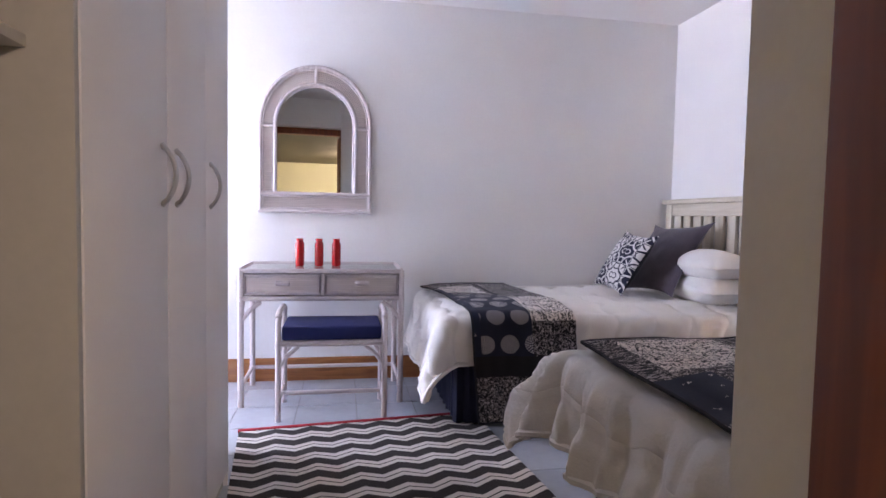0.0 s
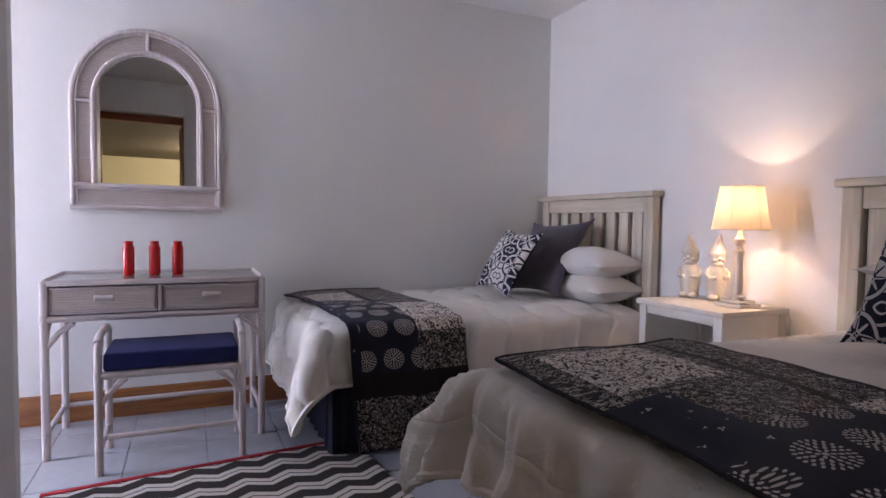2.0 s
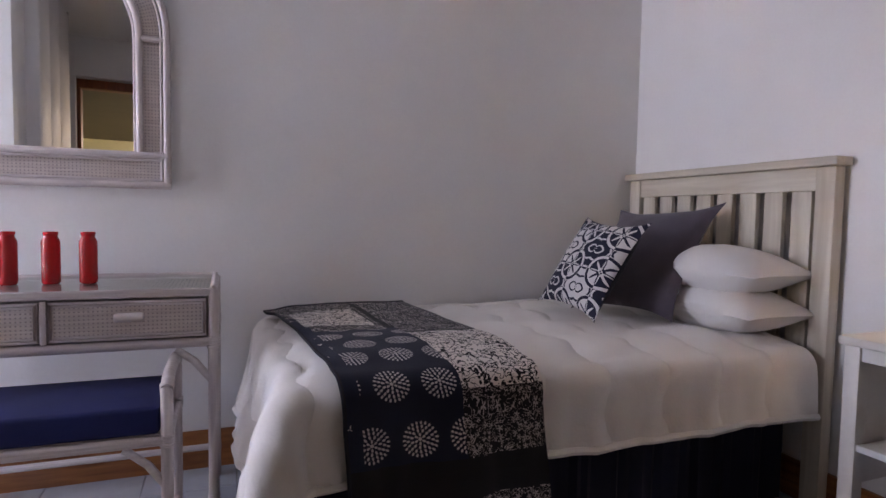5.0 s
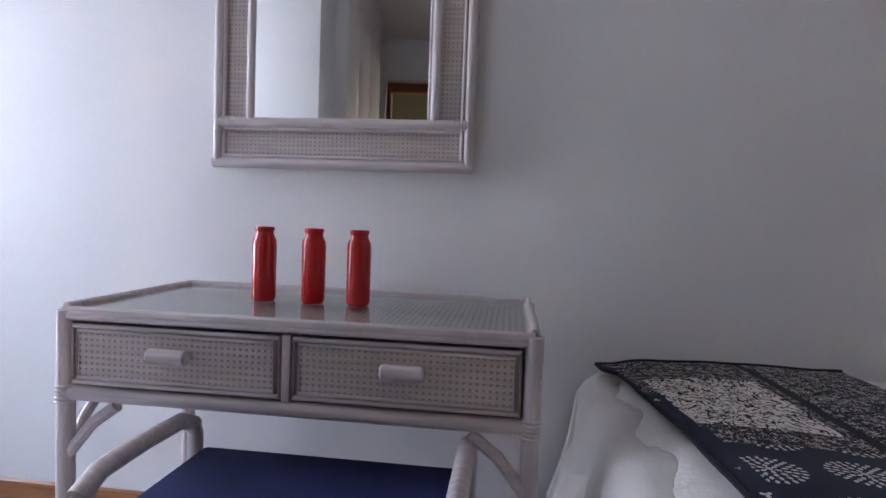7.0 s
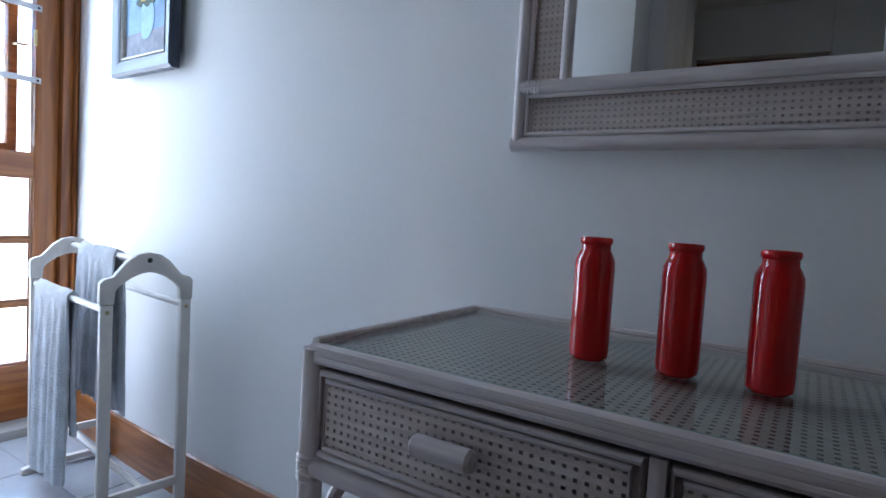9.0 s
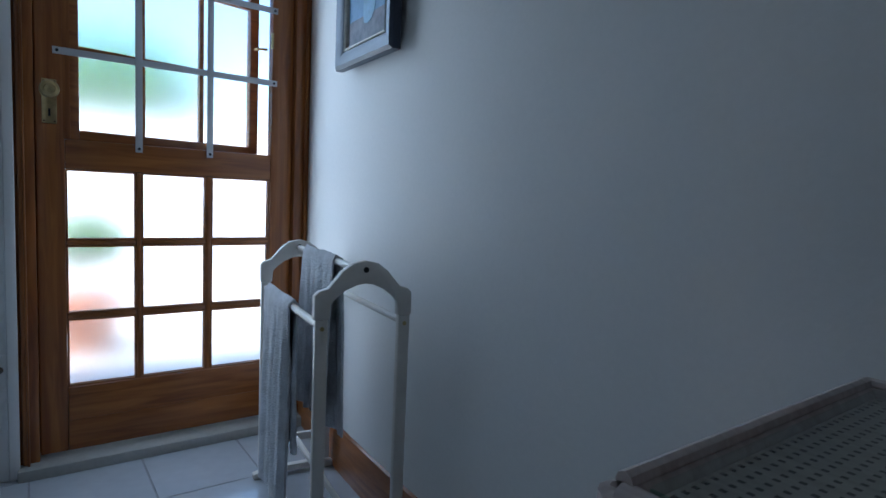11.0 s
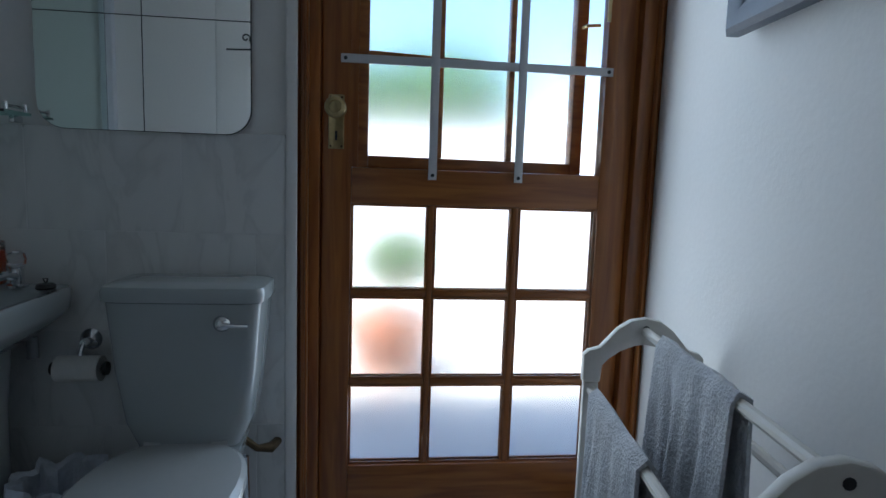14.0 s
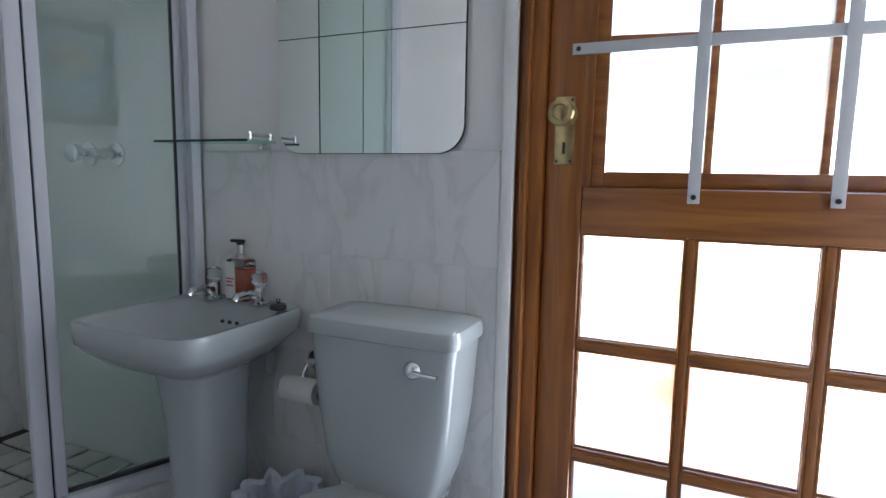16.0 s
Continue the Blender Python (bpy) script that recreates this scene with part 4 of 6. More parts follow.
def cushion(w, h, t, n=26, pinch=0.5, ears=0.02):
    """A stuffed square in its own upright plane, with uv in metres and pulled-out corners."""
    bm = bmesh.new()
    layer = bm.loops.layers.uv.new("UVMap")
    for side in (1, -1):
        g = []
        for i in range(n + 1):
            row = []
            for j in range(n + 1):
                u, v = 2 * i / n - 1, 2 * j / n - 1
                k = max(0.0, (1 - abs(u) ** 2.4) * (1 - abs(v) ** 2.4)) ** pinch
                c = 1 - 0.055 * (1 - abs(u) ** 2) * abs(v) ** 2
                d = 1 - 0.055 * (1 - abs(v) ** 2) * abs(u) ** 2
                x, z = u * w / 2 * d + ears * u * abs(u * v) ** 4, v * h / 2 * c + ears * v * abs(u * v) ** 4
                y = side * (t / 2 * k + 0.004 * noise.noise((x * 14, z * 14, side * 3.0)) * k)
                row.append((bm.verts.new((x, y, z)), (x, z)))
            g.append(row)
        for i in range(n):
            for j in range(n):
                q = [g[i][j], g[i + 1][j], g[i + 1][j + 1], g[i][j + 1]]
                f = bm.faces.new([a[0] for a in (q if side < 0 else q[::-1])])
                f.material_index = 0 if side < 0 else 1
                for l in f.loops:
                    l[layer].uv = next(a[1] for a in q if a[0] is l.vert)
    bmesh.ops.remove_doubles(bm, verts=bm.verts[:], dist=0.0008)
    return bm


def single_mesh(name, bm, mats, m, label, category, group="", smooth=60):
    """A thing that is one mesh, placed by a pose."""
    me = finish(bm, name, mats, smooth)
    ob = new(name, me)
    ob.matrix_world = m
    ORIGIN[ob] = ob.matrix_world.translation
    return tagged(ob, label, category, group)


def headboard(y0, y1, label):
    hb = thing("headboard", (EAST - 0.05, (y0 + y1) / 2, 0), label, "headboard", "headboards of the twin beds")
    xa, xb = EAST - 0.065, EAST - 0.012
    for y in (y0 + 0.012, y1 - 0.082):
        part("post", box(xa + 0.004, xb, y, y + 0.07, 0, 1.185, 0.006), HEADWOOD, hb)
    part("cap_rail", box(xa - 0.020, xb + 0.008, y0 - 0.006, y1 + 0.006, 1.186, 1.216, 0.006), HEADRAIL, hb)
    part("top_rail", box(xa + 0.010, xb - 0.008, y0 + 0.0825, y1 - 0.0825, 1.105, 1.185, 0.004), HEADRAIL, hb)
    part("bottom_rail", box(xa + 0.010, xb - 0.008, y0 + 0.0825, y1 - 0.0825, 0.42, 0.52, 0.004), HEADRAIL, hb)
    n = 8
    gap = (y1 - y0 - 0.165) / n
    for i in range(n):
        c = y0 + 0.0825 + (i + 0.5) * gap
        part("slat", box(xa + 0.016, xb - 0.014, c - gap * 0.34, c + gap * 0.34, 0.5205, 1.1045, 0.003), HEADWOOD, hb)
    return hb


headboard(2.765, 3.815, "cream-washed pine headboard with upright slats against the wall")
headboard(0.79, 1.838, "cream-washed pine headboard with upright slats beside the lamp")


def bed(x0, y0, y1, top, label, group):
    b = thing("bed", ((x0 + EAST) / 2, (y0 + y1) / 2, 0), label, "bed", group)
    part("base", box(x0 + 0.05, EAST - 0.09, y0 + 0.035, y1 - 0.035, 0.05, 0.34, 0.01), SKIRTCLOTH, b)
    part("mattress", box(x0 + 0.03, EAST - 0.085, y0 + 0.02, y1 - 0.02, 0.345, top - 0.055, 0.05, seg=4), PILLOW, b)
    part("valance", valance(x0 + 0.035, EAST - 0.09, y0 + 0.02, y1 - 0.02, 0.36), SKIRTCLOTH, b, "gathered dark navy bed skirt")
    for x in (x0 + 0.12, EAST - 0.2):
        for y in (y0 + 0.12, y1 - 0.12):
            part("leg", lathe([(0.022, 0), (0.026, 0.06)], (x, y, 0), n=10), BLACK, b)
    return b


bed(0.84, 2.88, 3.80, 0.60, "single bed with a dark navy valance beside the desk", "twin beds")
bed(1.05, 0.80, 1.75, 0.68, "single bed with a dark valance near the entrance", "twin beds")
d1 = Drape(0.84, 2.5, 2.86, 3.80, 0.60, 0.075, 0.26, 0.05, 2.0, side_max=3.5, pleat=0.35, puff=0.07)
d2 = Drape(1.05, 2.5, 0.80, 1.75, 0.68, 0.085, 0.18, 0.34, 4.3, pleat=1.15, puff=0.08)


def bedding(name, d, s0, s1, t0, t1, ns, nt_, lift, thick, mat, label, category, group, hem_mat, hem, **more):
    """A cloth with a sewn edge of its own."""
    ob = thing(name, (d.x0 + (s0 + s1) / 2, (d.y0 + d.y1) / 2, d.top), label, category, group)
    part("cloth", spread(d, s0, s1, t0, t1, ns, nt_, lift, thick, **more), mat, ob, smooth=60)
    skew, wave = more.get("skew", 0.0), more.get("wave", 1.0)
    mid = (t0 + t1) / 2
    pts = [(s0 + skew * (t0 + (t1 - t0) * j / 60 - mid), t0 + (t1 - t0) * j / 60) for j in range(61)]
    part("hem", tube([d.at(s, t, lift, wave) for s, t in pts], hem, n=6), hem_mat, ob)
    for t in (t0, t1):
        pts = [(s0 + (s1 - s0) * j / 60 + skew * (t - mid), t) for j in range(61)]
        part("hem", tube([d.at(s, t, lift, wave) for s, tt in pts], hem, n=6), hem_mat, ob)
    return ob


bedding("comforter", d1, -0.36, 1.66, -0.27, 0.93, 120, 80, 0.0, 0.030, COMFORTER, "thick white quilted comforter hanging over the bed's foot", "comforter", "comforters", COMFORTER, 0.012, quilt=0.014)
bedding("comforter", d2, -0.32, 1.46, -0.25, 1.25, 120, 110, 0.0, 0.030, COMFORTER, "puffy white comforter with a drooping corner", "comforter", "comforters", COMFORTER, 0.012, quilt=0.012)
bedding("bed_runner", d1, 0.055, 0.585, -0.56, 0.92, 44, 90, 0.032, 0.007, PATCH, "navy patchwork bed runner with white flower prints", "bed runner", "bed runners", BLACKCLOTH, 0.005, skew=-0.08, wave=0.8)
bedding("bed_runner", d2, -0.020, 0.565, -0.22, 0.945, 48, 84, 0.030, 0.007, PATCH2, "navy patchwork bed runner laid across the bed's foot", "bed runner", "bed runners", BLACKCLOTH, 0.005, skew=0.035)


def lean(x, y, z, tilt, turn, roll=0.0):
    """Upright cushion plane turned to face the foot of the bed and leaned back."""
    return Matrix.Translation((x, y, z)) @ Matrix.Rotation(radians(-90 + turn), 4, "Z") @ Matrix.Rotation(radians(-tilt), 4, "X") @ Matrix.Rotation(radians(roll), 4, "Y")


def flat(x, y, z, turn=0.0, tip=0.0):
    return Matrix.Translation((x, y, z)) @ Matrix.Rotation(radians(turn), 4, "Z") @ Matrix.Rotation(radians(90 + tip), 4, "X")


for yb, zt in ((3.17, 0.60), (1.35, 0.69)):
    for k, lift in enumerate((0.080, 0.215)):
        single_mesh("pillow", cushion(0.34, 0.58, 0.185, 30, 0.72, 0.012), PILLOW, flat(2.405, yb - 0.06 + 0.01 * k, zt + lift, 3 * k, 0), ("plump white pillow lying flat", "plump white pillow stacked on another")[k], "pillow", "white pillows")
single_mesh("throw_pillow", cushion(0.48, 0.48, 0.13, ears=0.03), [PLUM, PLUM], lean(2.275, 3.375, 0.835, 35, 6, -3.7), "plum-grey velvet throw pillow leaning on the white pillows", "throw pillow")
single_mesh("throw_pillow", cushion(0.38, 0.38, 0.12), [DAMASK, BLACKCLOTH], lean(2.005, 3.359, 0.815, 31, 0, 3.4), "navy and white scroll-print throw pillow", "throw pillow", "scroll-print pillows")
single_mesh("throw_pillow", cushion(0.42, 0.42, 0.13), [DAMASK, BLACKCLOTH], lean(2.10, 1.265, 0.905, 20, -4, 3), "navy and white scroll-print throw pillow on the near bed", "throw pillow", "scroll-print pillows")

# rug
RUGM = chevron("black_and_white_chevron_rug")
rows, uvs = [], []
for i in range(41):
    rows.append([(1.20 * j / 40, -2.0 * i / 40, 0.002 + 0.003 * noise.noise((j * 0.3, i * 0.3, 2))) for j in range(41)])
    uvs.append([(1.20 * j / 40, -2.0 * i / 40) for j in range(41)])
rug = thing("rug", (-0.19, 2.93, 0.0), "black and white chevron rug with a red end binding", "rug")
RM = Matrix.Translation((-0.19, 2.93, 0.008)) @ Matrix.Rotation(radians(6.2), 4, "Z")
bm = uv_sheet(rows, uvs, 0.008)
bm.transform(RM)
part("field", bm, RUGM, rug)
bm = box(-0.004, 1.205, 0.0, 0.028, -0.007, 0.006, 0.003)
bm.transform(RM)
part("binding", bm, RUGRED, rug, "red woven end binding")


# ---- cane furniture ----
def web(place, u0, u1, v0, v1, pitch, hole=0.38):
    """Woven cane: a sheet of strands round small square holes, mapped by place(u, v)."""
    t = bmesh.new()
    nu, nv = max(1, round((u1 - u0) / pitch)), max(1, round((v1 - v0) / pitch))
    du, dv = (u1 - u0) / nu, (v1 - v0) / nv
    a = (1 - hole) / 2
    us = [u0 + du * (i + f) for i in range(nu) for f in (0, a, 1 - a)] + [u1]
    vs = [v0 + dv * (j + f) for j in range(nv) for f in (0, a, 1 - a)] + [v1]
    g = [[t.verts.new(place(u, v)) for v in vs] for u in us]
    for i in range(len(us) - 1):
        for j in range(len(vs) - 1):
            if i % 3 == 1 and j % 3 == 1:
                continue
            t.faces.new((g[i][j], g[i + 1][j], g[i + 1][j + 1], g[i][j + 1]))
    return t


def wrap(a, b, r, bm=None, turns=5):
    """Bands of split cane wound round a joint."""
    a, b = Vector(a), Vector(b)
    for i in range(turns):
        p, q = a.lerp(b, i / turns), a.lerp(b, (i + 0.85) / turns)
        bm = tube([p, p.lerp(q, 0.5), q], [r * 0.97, r * 1.06, r * 0.97], bm, 10)
    return bm


TX0, TX1, TY0, TY1, TZ = -0.262, 0.643, 3.310, 3.765, 0.765
desk = thing("dressing_table", ((TX0 + TX1) / 2, 3.55, 0), "limewashed cane dressing table with two woven drawers and a glass top", "dressing table")
LX0, LX1, LY0, LY1 = TX0 + 0.015, TX1 - 0.015, TY0 + 0.015, TY1 - 0.02
for x in (LX0, LX1):
    for y in (LY0, LY1):
        part("leg", tube([(x, y, 0.0), (x, y, 0.30), (x, y, TZ - 0.006)], 0.0165, n=12), CANEZ, desk)
        part("binding", wrap((x, y, 0.582), (x, y, 0.620), 0.0185), CANE, desk, "wound cane joint")
        part("binding", wrap((x, y, 0.10), (x, y, 0.125), 0.018, None, 3), CANE, desk, "wound cane joint")
for y, nm in ((LY0, "front_rail"), (LY1, "back_rail")):
    part(nm, tube([(LX0, y, 0.602), (LX1, y, 0.602)], 0.015, n=12), CANE, desk)
    part(nm, tube([(LX0, y, TZ - 0.012), (LX1, y, TZ - 0.012)], 0.013, n=12), CANE, desk)
for x in (LX0, LX1):
    part("side_rail", tube([(x, LY0, 0.602), (x, LY1, 0.602)], 0.015, n=12), CANE, desk)
    part("side_rail", tube([(x, LY0, TZ - 0.012), (x, LY1, TZ - 0.012)], 0.013, n=12), CANE, desk)
    part("stretcher", tube([(x, LY0, 0.112), (x, LY1, 0.112)], 0.012, n=10), CANE, desk)
    part("side_panel", box(x - 0.004, x + 0.004, LY0 + 0.015, LY1 - 0.015, 0.605, TZ - 0.02), BEIGECANE, desk)
    s = 1 if x == LX0 else -1
    part("brace", tube([(x, LY0, 0.475), (x + s * 0.055, LY0, 0.545), (x + s * 0.105, LY0, 0.582)], 0.0115, n=10), CANE, desk)
    part("brace", tube([(x, LY1, 0.475), (x + s * 0.055, LY1, 0.545), (x + s * 0.105, LY1, 0.582)], 0.0115, n=10), CANE, desk)
    part("brace", tube([(x, LY0 + 0.004, 0.475), (x, LY0 + 0.05, 0.54), (x, LY0 + 0.10, 0.582)], 0.0105, n=10), CANE, desk)
part("stretcher", tube([(LX0, LY1, 0.112), (LX1, LY1, 0.112)], 0.012, n=10), CANE, desk)
part("backboard", box(LX0 + 0.01, LX1 - 0.01, LY1 - 0.012, LY1 - 0.004, 0.603, TZ - 0.02), CANE, desk)
part("bottom_board", box(LX0 + 0.012, LX1 - 0.012, LY0 + 0.02, LY1 - 0.014, 0.604, 0.612), CANE, desk)
part("top_web", web(lambda u, v: (u, v, TZ - 0.010), LX0 + 0.012, LX1 - 0.012, LY0 + 0.012, LY1 - 0.012, 0.0125, 0.40), BEIGECANE, desk, "woven cane top under glass", None)
# sheet under the web, coloured dark to make its holes look shaded
part("top_board", box(LX0 + 0.012, LX1 - 0.012, LY0 + 0.012, LY1 - 0.012, TZ - 0.020, TZ - 0.015), CANEHOLE_SHADE, desk)
g = part("glass_top", sheet([[(x, y, TZ - 0.001) for x in (LX0 + 0.011, LX1 - 0.011)] for y in (LY0 + 0.012, LY1 - 0.012)]), TOPGLASS, desk, "clear glass sheet")
g.visible_shadow = False
part("glass_edge", box(LX0 + 0.013, LX1 - 0.013, LY0 + 0.0095, LY0 + 0.0118, TZ - 0.006, TZ - 0.001), SHELFGLASS, g, "greenish glass edge")
bm = bmesh.new()
for k in range(2):
    z = TZ - 0.002 - 0.012 * k
    yf = LY0 - 0.010 - 0.004 * k
    tube([(LX0 + 0.012, yf + 0.004, z - 0.004), (LX1 - 0.012, yf + 0.004, z - 0.004)], 0.0055, bm, 8)
for x in (LX0, LX1):
    tube([(x, LY0, TZ + 0.001), (x, LY1, TZ + 0.001)], 0.007, bm, 8)
tube([(LX0, LY1, TZ + 0.001), (LX1, LY1, TZ + 0.001)], 0.007, bm, 8)
part("edge_cane", bm, CANE, desk)
mid = (LX0 + LX1) / 2
part("centre_post", box(mid - 0.008, mid + 0.008, LY0 - 0.012, LY0 + 0.01, 0.617, TZ - 0.026, 0.002), CANEZ, desk)
for a, b in ((LX0 + 0.019, mid - 0.010), (mid + 0.010, LX1 - 0.019)):
    z0, z1, yf = 0.622, TZ - 0.030, LY0 - 0.006
    # drawer front in the darker tone, as painted shade behind its web
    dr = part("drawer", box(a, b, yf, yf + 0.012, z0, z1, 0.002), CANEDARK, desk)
    part("box", box(a + 0.01, b - 0.01, yf + 0.013, LY1 - 0.04, z0 + 0.004, z1 - 0.01), CANE, dr)
    part("woven_panel", web(lambda u, v: (u, yf - 0.003, v), a + 0.012, b - 0.012, z0 + 0.012, z1 - 0.012, 0.0118), BEIGECANE, dr, "woven cane panel", None)
    bm = bmesh.new()
    for off, r in ((0.0035, 0.0045), (0.0125, 0.0040)):
        tube([(a + off, yf - 0.003, z0 + off), (b - off, yf - 0.003, z0 + off), (b - off, yf - 0.003, z1 - off), (a + off, yf - 0.003, z1 - off)], r, bm, 8, True)
    part("moulding", bm, CANE, dr)
    c = (a + b) / 2
    bm = tube([(c - 0.038, yf - 0.024, 0.689), (c - 0.034, yf - 0.024, 0.689), (c + 0.034, yf - 0.024, 0.689), (c + 0.038, yf - 0.024, 0.689)], [0.010, 0.0135, 0.0135, 0.010], n=12)
    tube([(c, yf, 0.689), (c, yf - 0.02, 0.689)], 0.006, bm, 8)
    part("handle", bm, CANE, dr, "turned cane pull")

SX0, SX1, SY0, SY1 = -0.022, 0.520, 3.075, 3.39
stool = thing("stool", (0.25, 3.23, 0), "limewashed cane stool with raised ends and a navy seat cushion", "stool")
for x in (SX0, SX1):
    s = 1 if x == SX0 else -1
    for y in (SY0, SY1):
        part("leg", tube([(x, y, 0), (x, y, 0.2), (x, y, 0.515), (x + s * 0.004, y + (0.02 if y == SY0 else -0.02), 0.545)], 0.0155, n=12), CANEZ, stool)
        part("binding", wrap((x, y, 0.385), (x, y, 0.42), 0.0175), CANE, stool, "wound cane joint")
    part("arm", tube([(x, SY0 + 0.004, 0.535), (x, SY0 + 0.05, 0.557), (x, (SY0 + SY1) / 2, 0.560), (x, SY1 - 0.05, 0.557), (x, SY1 - 0.004, 0.535)], 0.016, n=12), CANE, stool)
    part("seat_rail", tube([(x, SY0, 0.402), (x, SY1, 0.402)], 0.013, n=10), CANE, stool)
    part("stretcher", tube([(x, SY0, 0.10), (x, SY1, 0.10)], 0.012, n=10), CANE, stool)
    for y in (SY0, SY1):
        part("brace", tube([(x, y, 0.275), (x + s * 0.045, y, 0.34), (x + s * 0.10, y, 0.388)], 0.0105, n=10), CANE, stool)
    part("brace", tube([(x, SY0, 0.275), (x, SY0 + 0.045, 0.34), (x, SY0 + 0.10, 0.388)], 0.0105, n=10), CANE, stool)
for y in (SY0, SY1):
    part("seat_rail", tube([(SX0, y, 0.402), (SX1, y, 0.402)], 0.014, n=10), CANE, stool)
part("stretcher", tube([(SX0, 3.233, 0.10), (SX1, 3.233, 0.10)], 0.012, n=10), CANE, stool)
part("seat_board", box(SX0 + 0.01, SX1 - 0.01, SY0 + 0.008, SY1 - 0.008, 0.408, 0.418), CANE, stool)
bm = box(SX0 + 0.017, SX1 - 0.017, SY0 - 0.004, SY1 + 0.004, 0.419, 0.492, 0.012, seg=3)
part("seat_cushion", bm, NAVY, stool, "navy cloth box cushion")


def vase(x, y):
    v = thing("vase", (x, y, TZ), "tall red glass bottle vase on the glass top", "vase", "red bottle vases")
    prof = [(0.020, 0.0), (0.0245, 0.004), (0.0255, 0.012), (0.0258, 0.122), (0.0250, 0.132), (0.0215, 0.140), (0.0190, 0.145), (0.0188, 0.151), (0.0170, 0.151), (0.0170, 0.148), (0.0220, 0.125), (0.0225, 0.014)]
    part("body", lathe(prof, (x, y, TZ - 0.001), n=28), REDGLASS, v)
    part("rim", lathe([(0.0188, 0.1512), (0.0206, 0.154), (0.0210, 0.158), (0.0198, 0.161), (0.0172, 0.161), (0.0170, 0.1512)], (x, y, TZ - 0.001), n=28), REDGLASS, v)
    return v


first = vase(0.050, 3.530)
for x in (0.160, 0.260):
    copy_thing(first, pose(x, 3.533, TZ))

# arched mirror
MX, MY = 0.125, NORTH
mirror = thing("wall_mirror", (MX, MY, 1.076), "arched wall mirror in a limewashed cane frame with woven panels", "mirror")


def arch(hw, z0, zs, rise, k=28):
    """An arch outline, from foot to foot."""
    pts = [(MX - hw, z0), (MX - hw, (z0 + zs) / 2)]
    pts += [(MX - hw * math.cos(math.pi * i / k), zs + rise * math.sin(math.pi * i / k)) for i in range(k + 1)]
    return pts + [(MX + hw, (z0 + zs) / 2), (MX + hw, z0)]


OW, OB, OS, OR = 0.338, 1.088, 1.625, 0.362
IW, IB, IR = 0.238, 1.205, 0.246
yf = MY - 0.028
# backing in the darker tone paints shade into the frame's cane holes
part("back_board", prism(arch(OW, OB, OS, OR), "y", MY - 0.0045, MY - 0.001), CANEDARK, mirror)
glass_m = prism(arch(IW + 0.004, IB - 0.004, OS, IR + 0.004), "y", -0.002, 0.002)
glass_m.transform(Matrix.Translation((MX, MY - 0.0165, 0)) @ Matrix.Rotation(radians(3.0), 4, "Z") @ Matrix.Translation((-MX, 0, 0)))
part("mirror_glass", glass_m, MIRROR, mirror, "clear silvered mirror glass", None)
part("outer_cane", tube([(x, yf, z) for x, z in arch(OW, OB, OS, OR)], 0.0135, n=12), CANEZ, mirror)
part("outer_cane", tube([(x, yf - 0.004, z) for x, z in arch(OW - 0.018, OB + 0.016, OS, OR - 0.018)], 0.005, n=8), CANEZ, mirror)
part("inner_cane", tube([(x, yf, z) for x, z in arch(IW + 0.010, IB - 0.008, OS, IR + 0.010)], 0.0125, n=12), CANEZ, mirror)
part("inner_cane", tube([(x, yf + 0.004, z) for x, z in arch(IW - 0.006, IB + 0.004, OS, IR - 0.006)], 0.005, n=8), CANEZ, mirror)
part("bottom_cane", tube([(MX - OW - 0.012, yf, OB), (MX + OW + 0.012, yf, OB)], 0.0145, n=12), CANE, mirror)
part("middle_cane", tube([(MX - OW, yf - 0.002, IB - 0.010), (MX + OW, yf - 0.002, IB - 0.010)], 0.0135, n=12), CANE, mirror)
bm = tube([(MX - OW + 0.02, yf - 0.004, OB + 0.018), (MX + OW - 0.02, yf - 0.004, OB + 0.018), (MX + OW - 0.02, yf - 0.004, IB - 0.027), (MX - OW + 0.02, yf - 0.004, IB - 0.027)], 0.0045, None, 8, True)
part("bead", bm, CANE, mirror)
for s in (-1, 1):
    part("cross_cane", tube([(MX + s * (IW + 0.012), yf, OS - 0.012), (MX + s * OW, yf, OS - 0.012)], 0.0105, n=10), CANE, mirror)
    bm = wrap((MX + s * (OW - 0.01), yf, IB - 0.010), (MX + s * (OW - 0.045), yf, IB - 0.010), 0.0155)
    part("binding", bm, CANE, mirror, "wound cane joint")
    a, b = sorted((MX + s * (IW + 0.022), MX + s * (OW - 0.012)))
    part("woven_panel", web(lambda u, v: (u, MY - 0.020, v), a, b, IB + 0.006, OS - 0.022, 0.0118), BEIGECANE, mirror, "woven cane panel", None)
part("cross_cane", tube([(MX, yf, OS + IR + 0.012), (MX, yf, OS + OR)], 0.0105, n=10), CANEZ, mirror)
part("woven_panel", web(lambda u, v: (u, MY - 0.020, v), MX - OW + 0.024, MX + OW - 0.024, OB + 0.022, IB - 0.030, 0.0118), BEIGECANE, mirror, "woven cane panel", None)
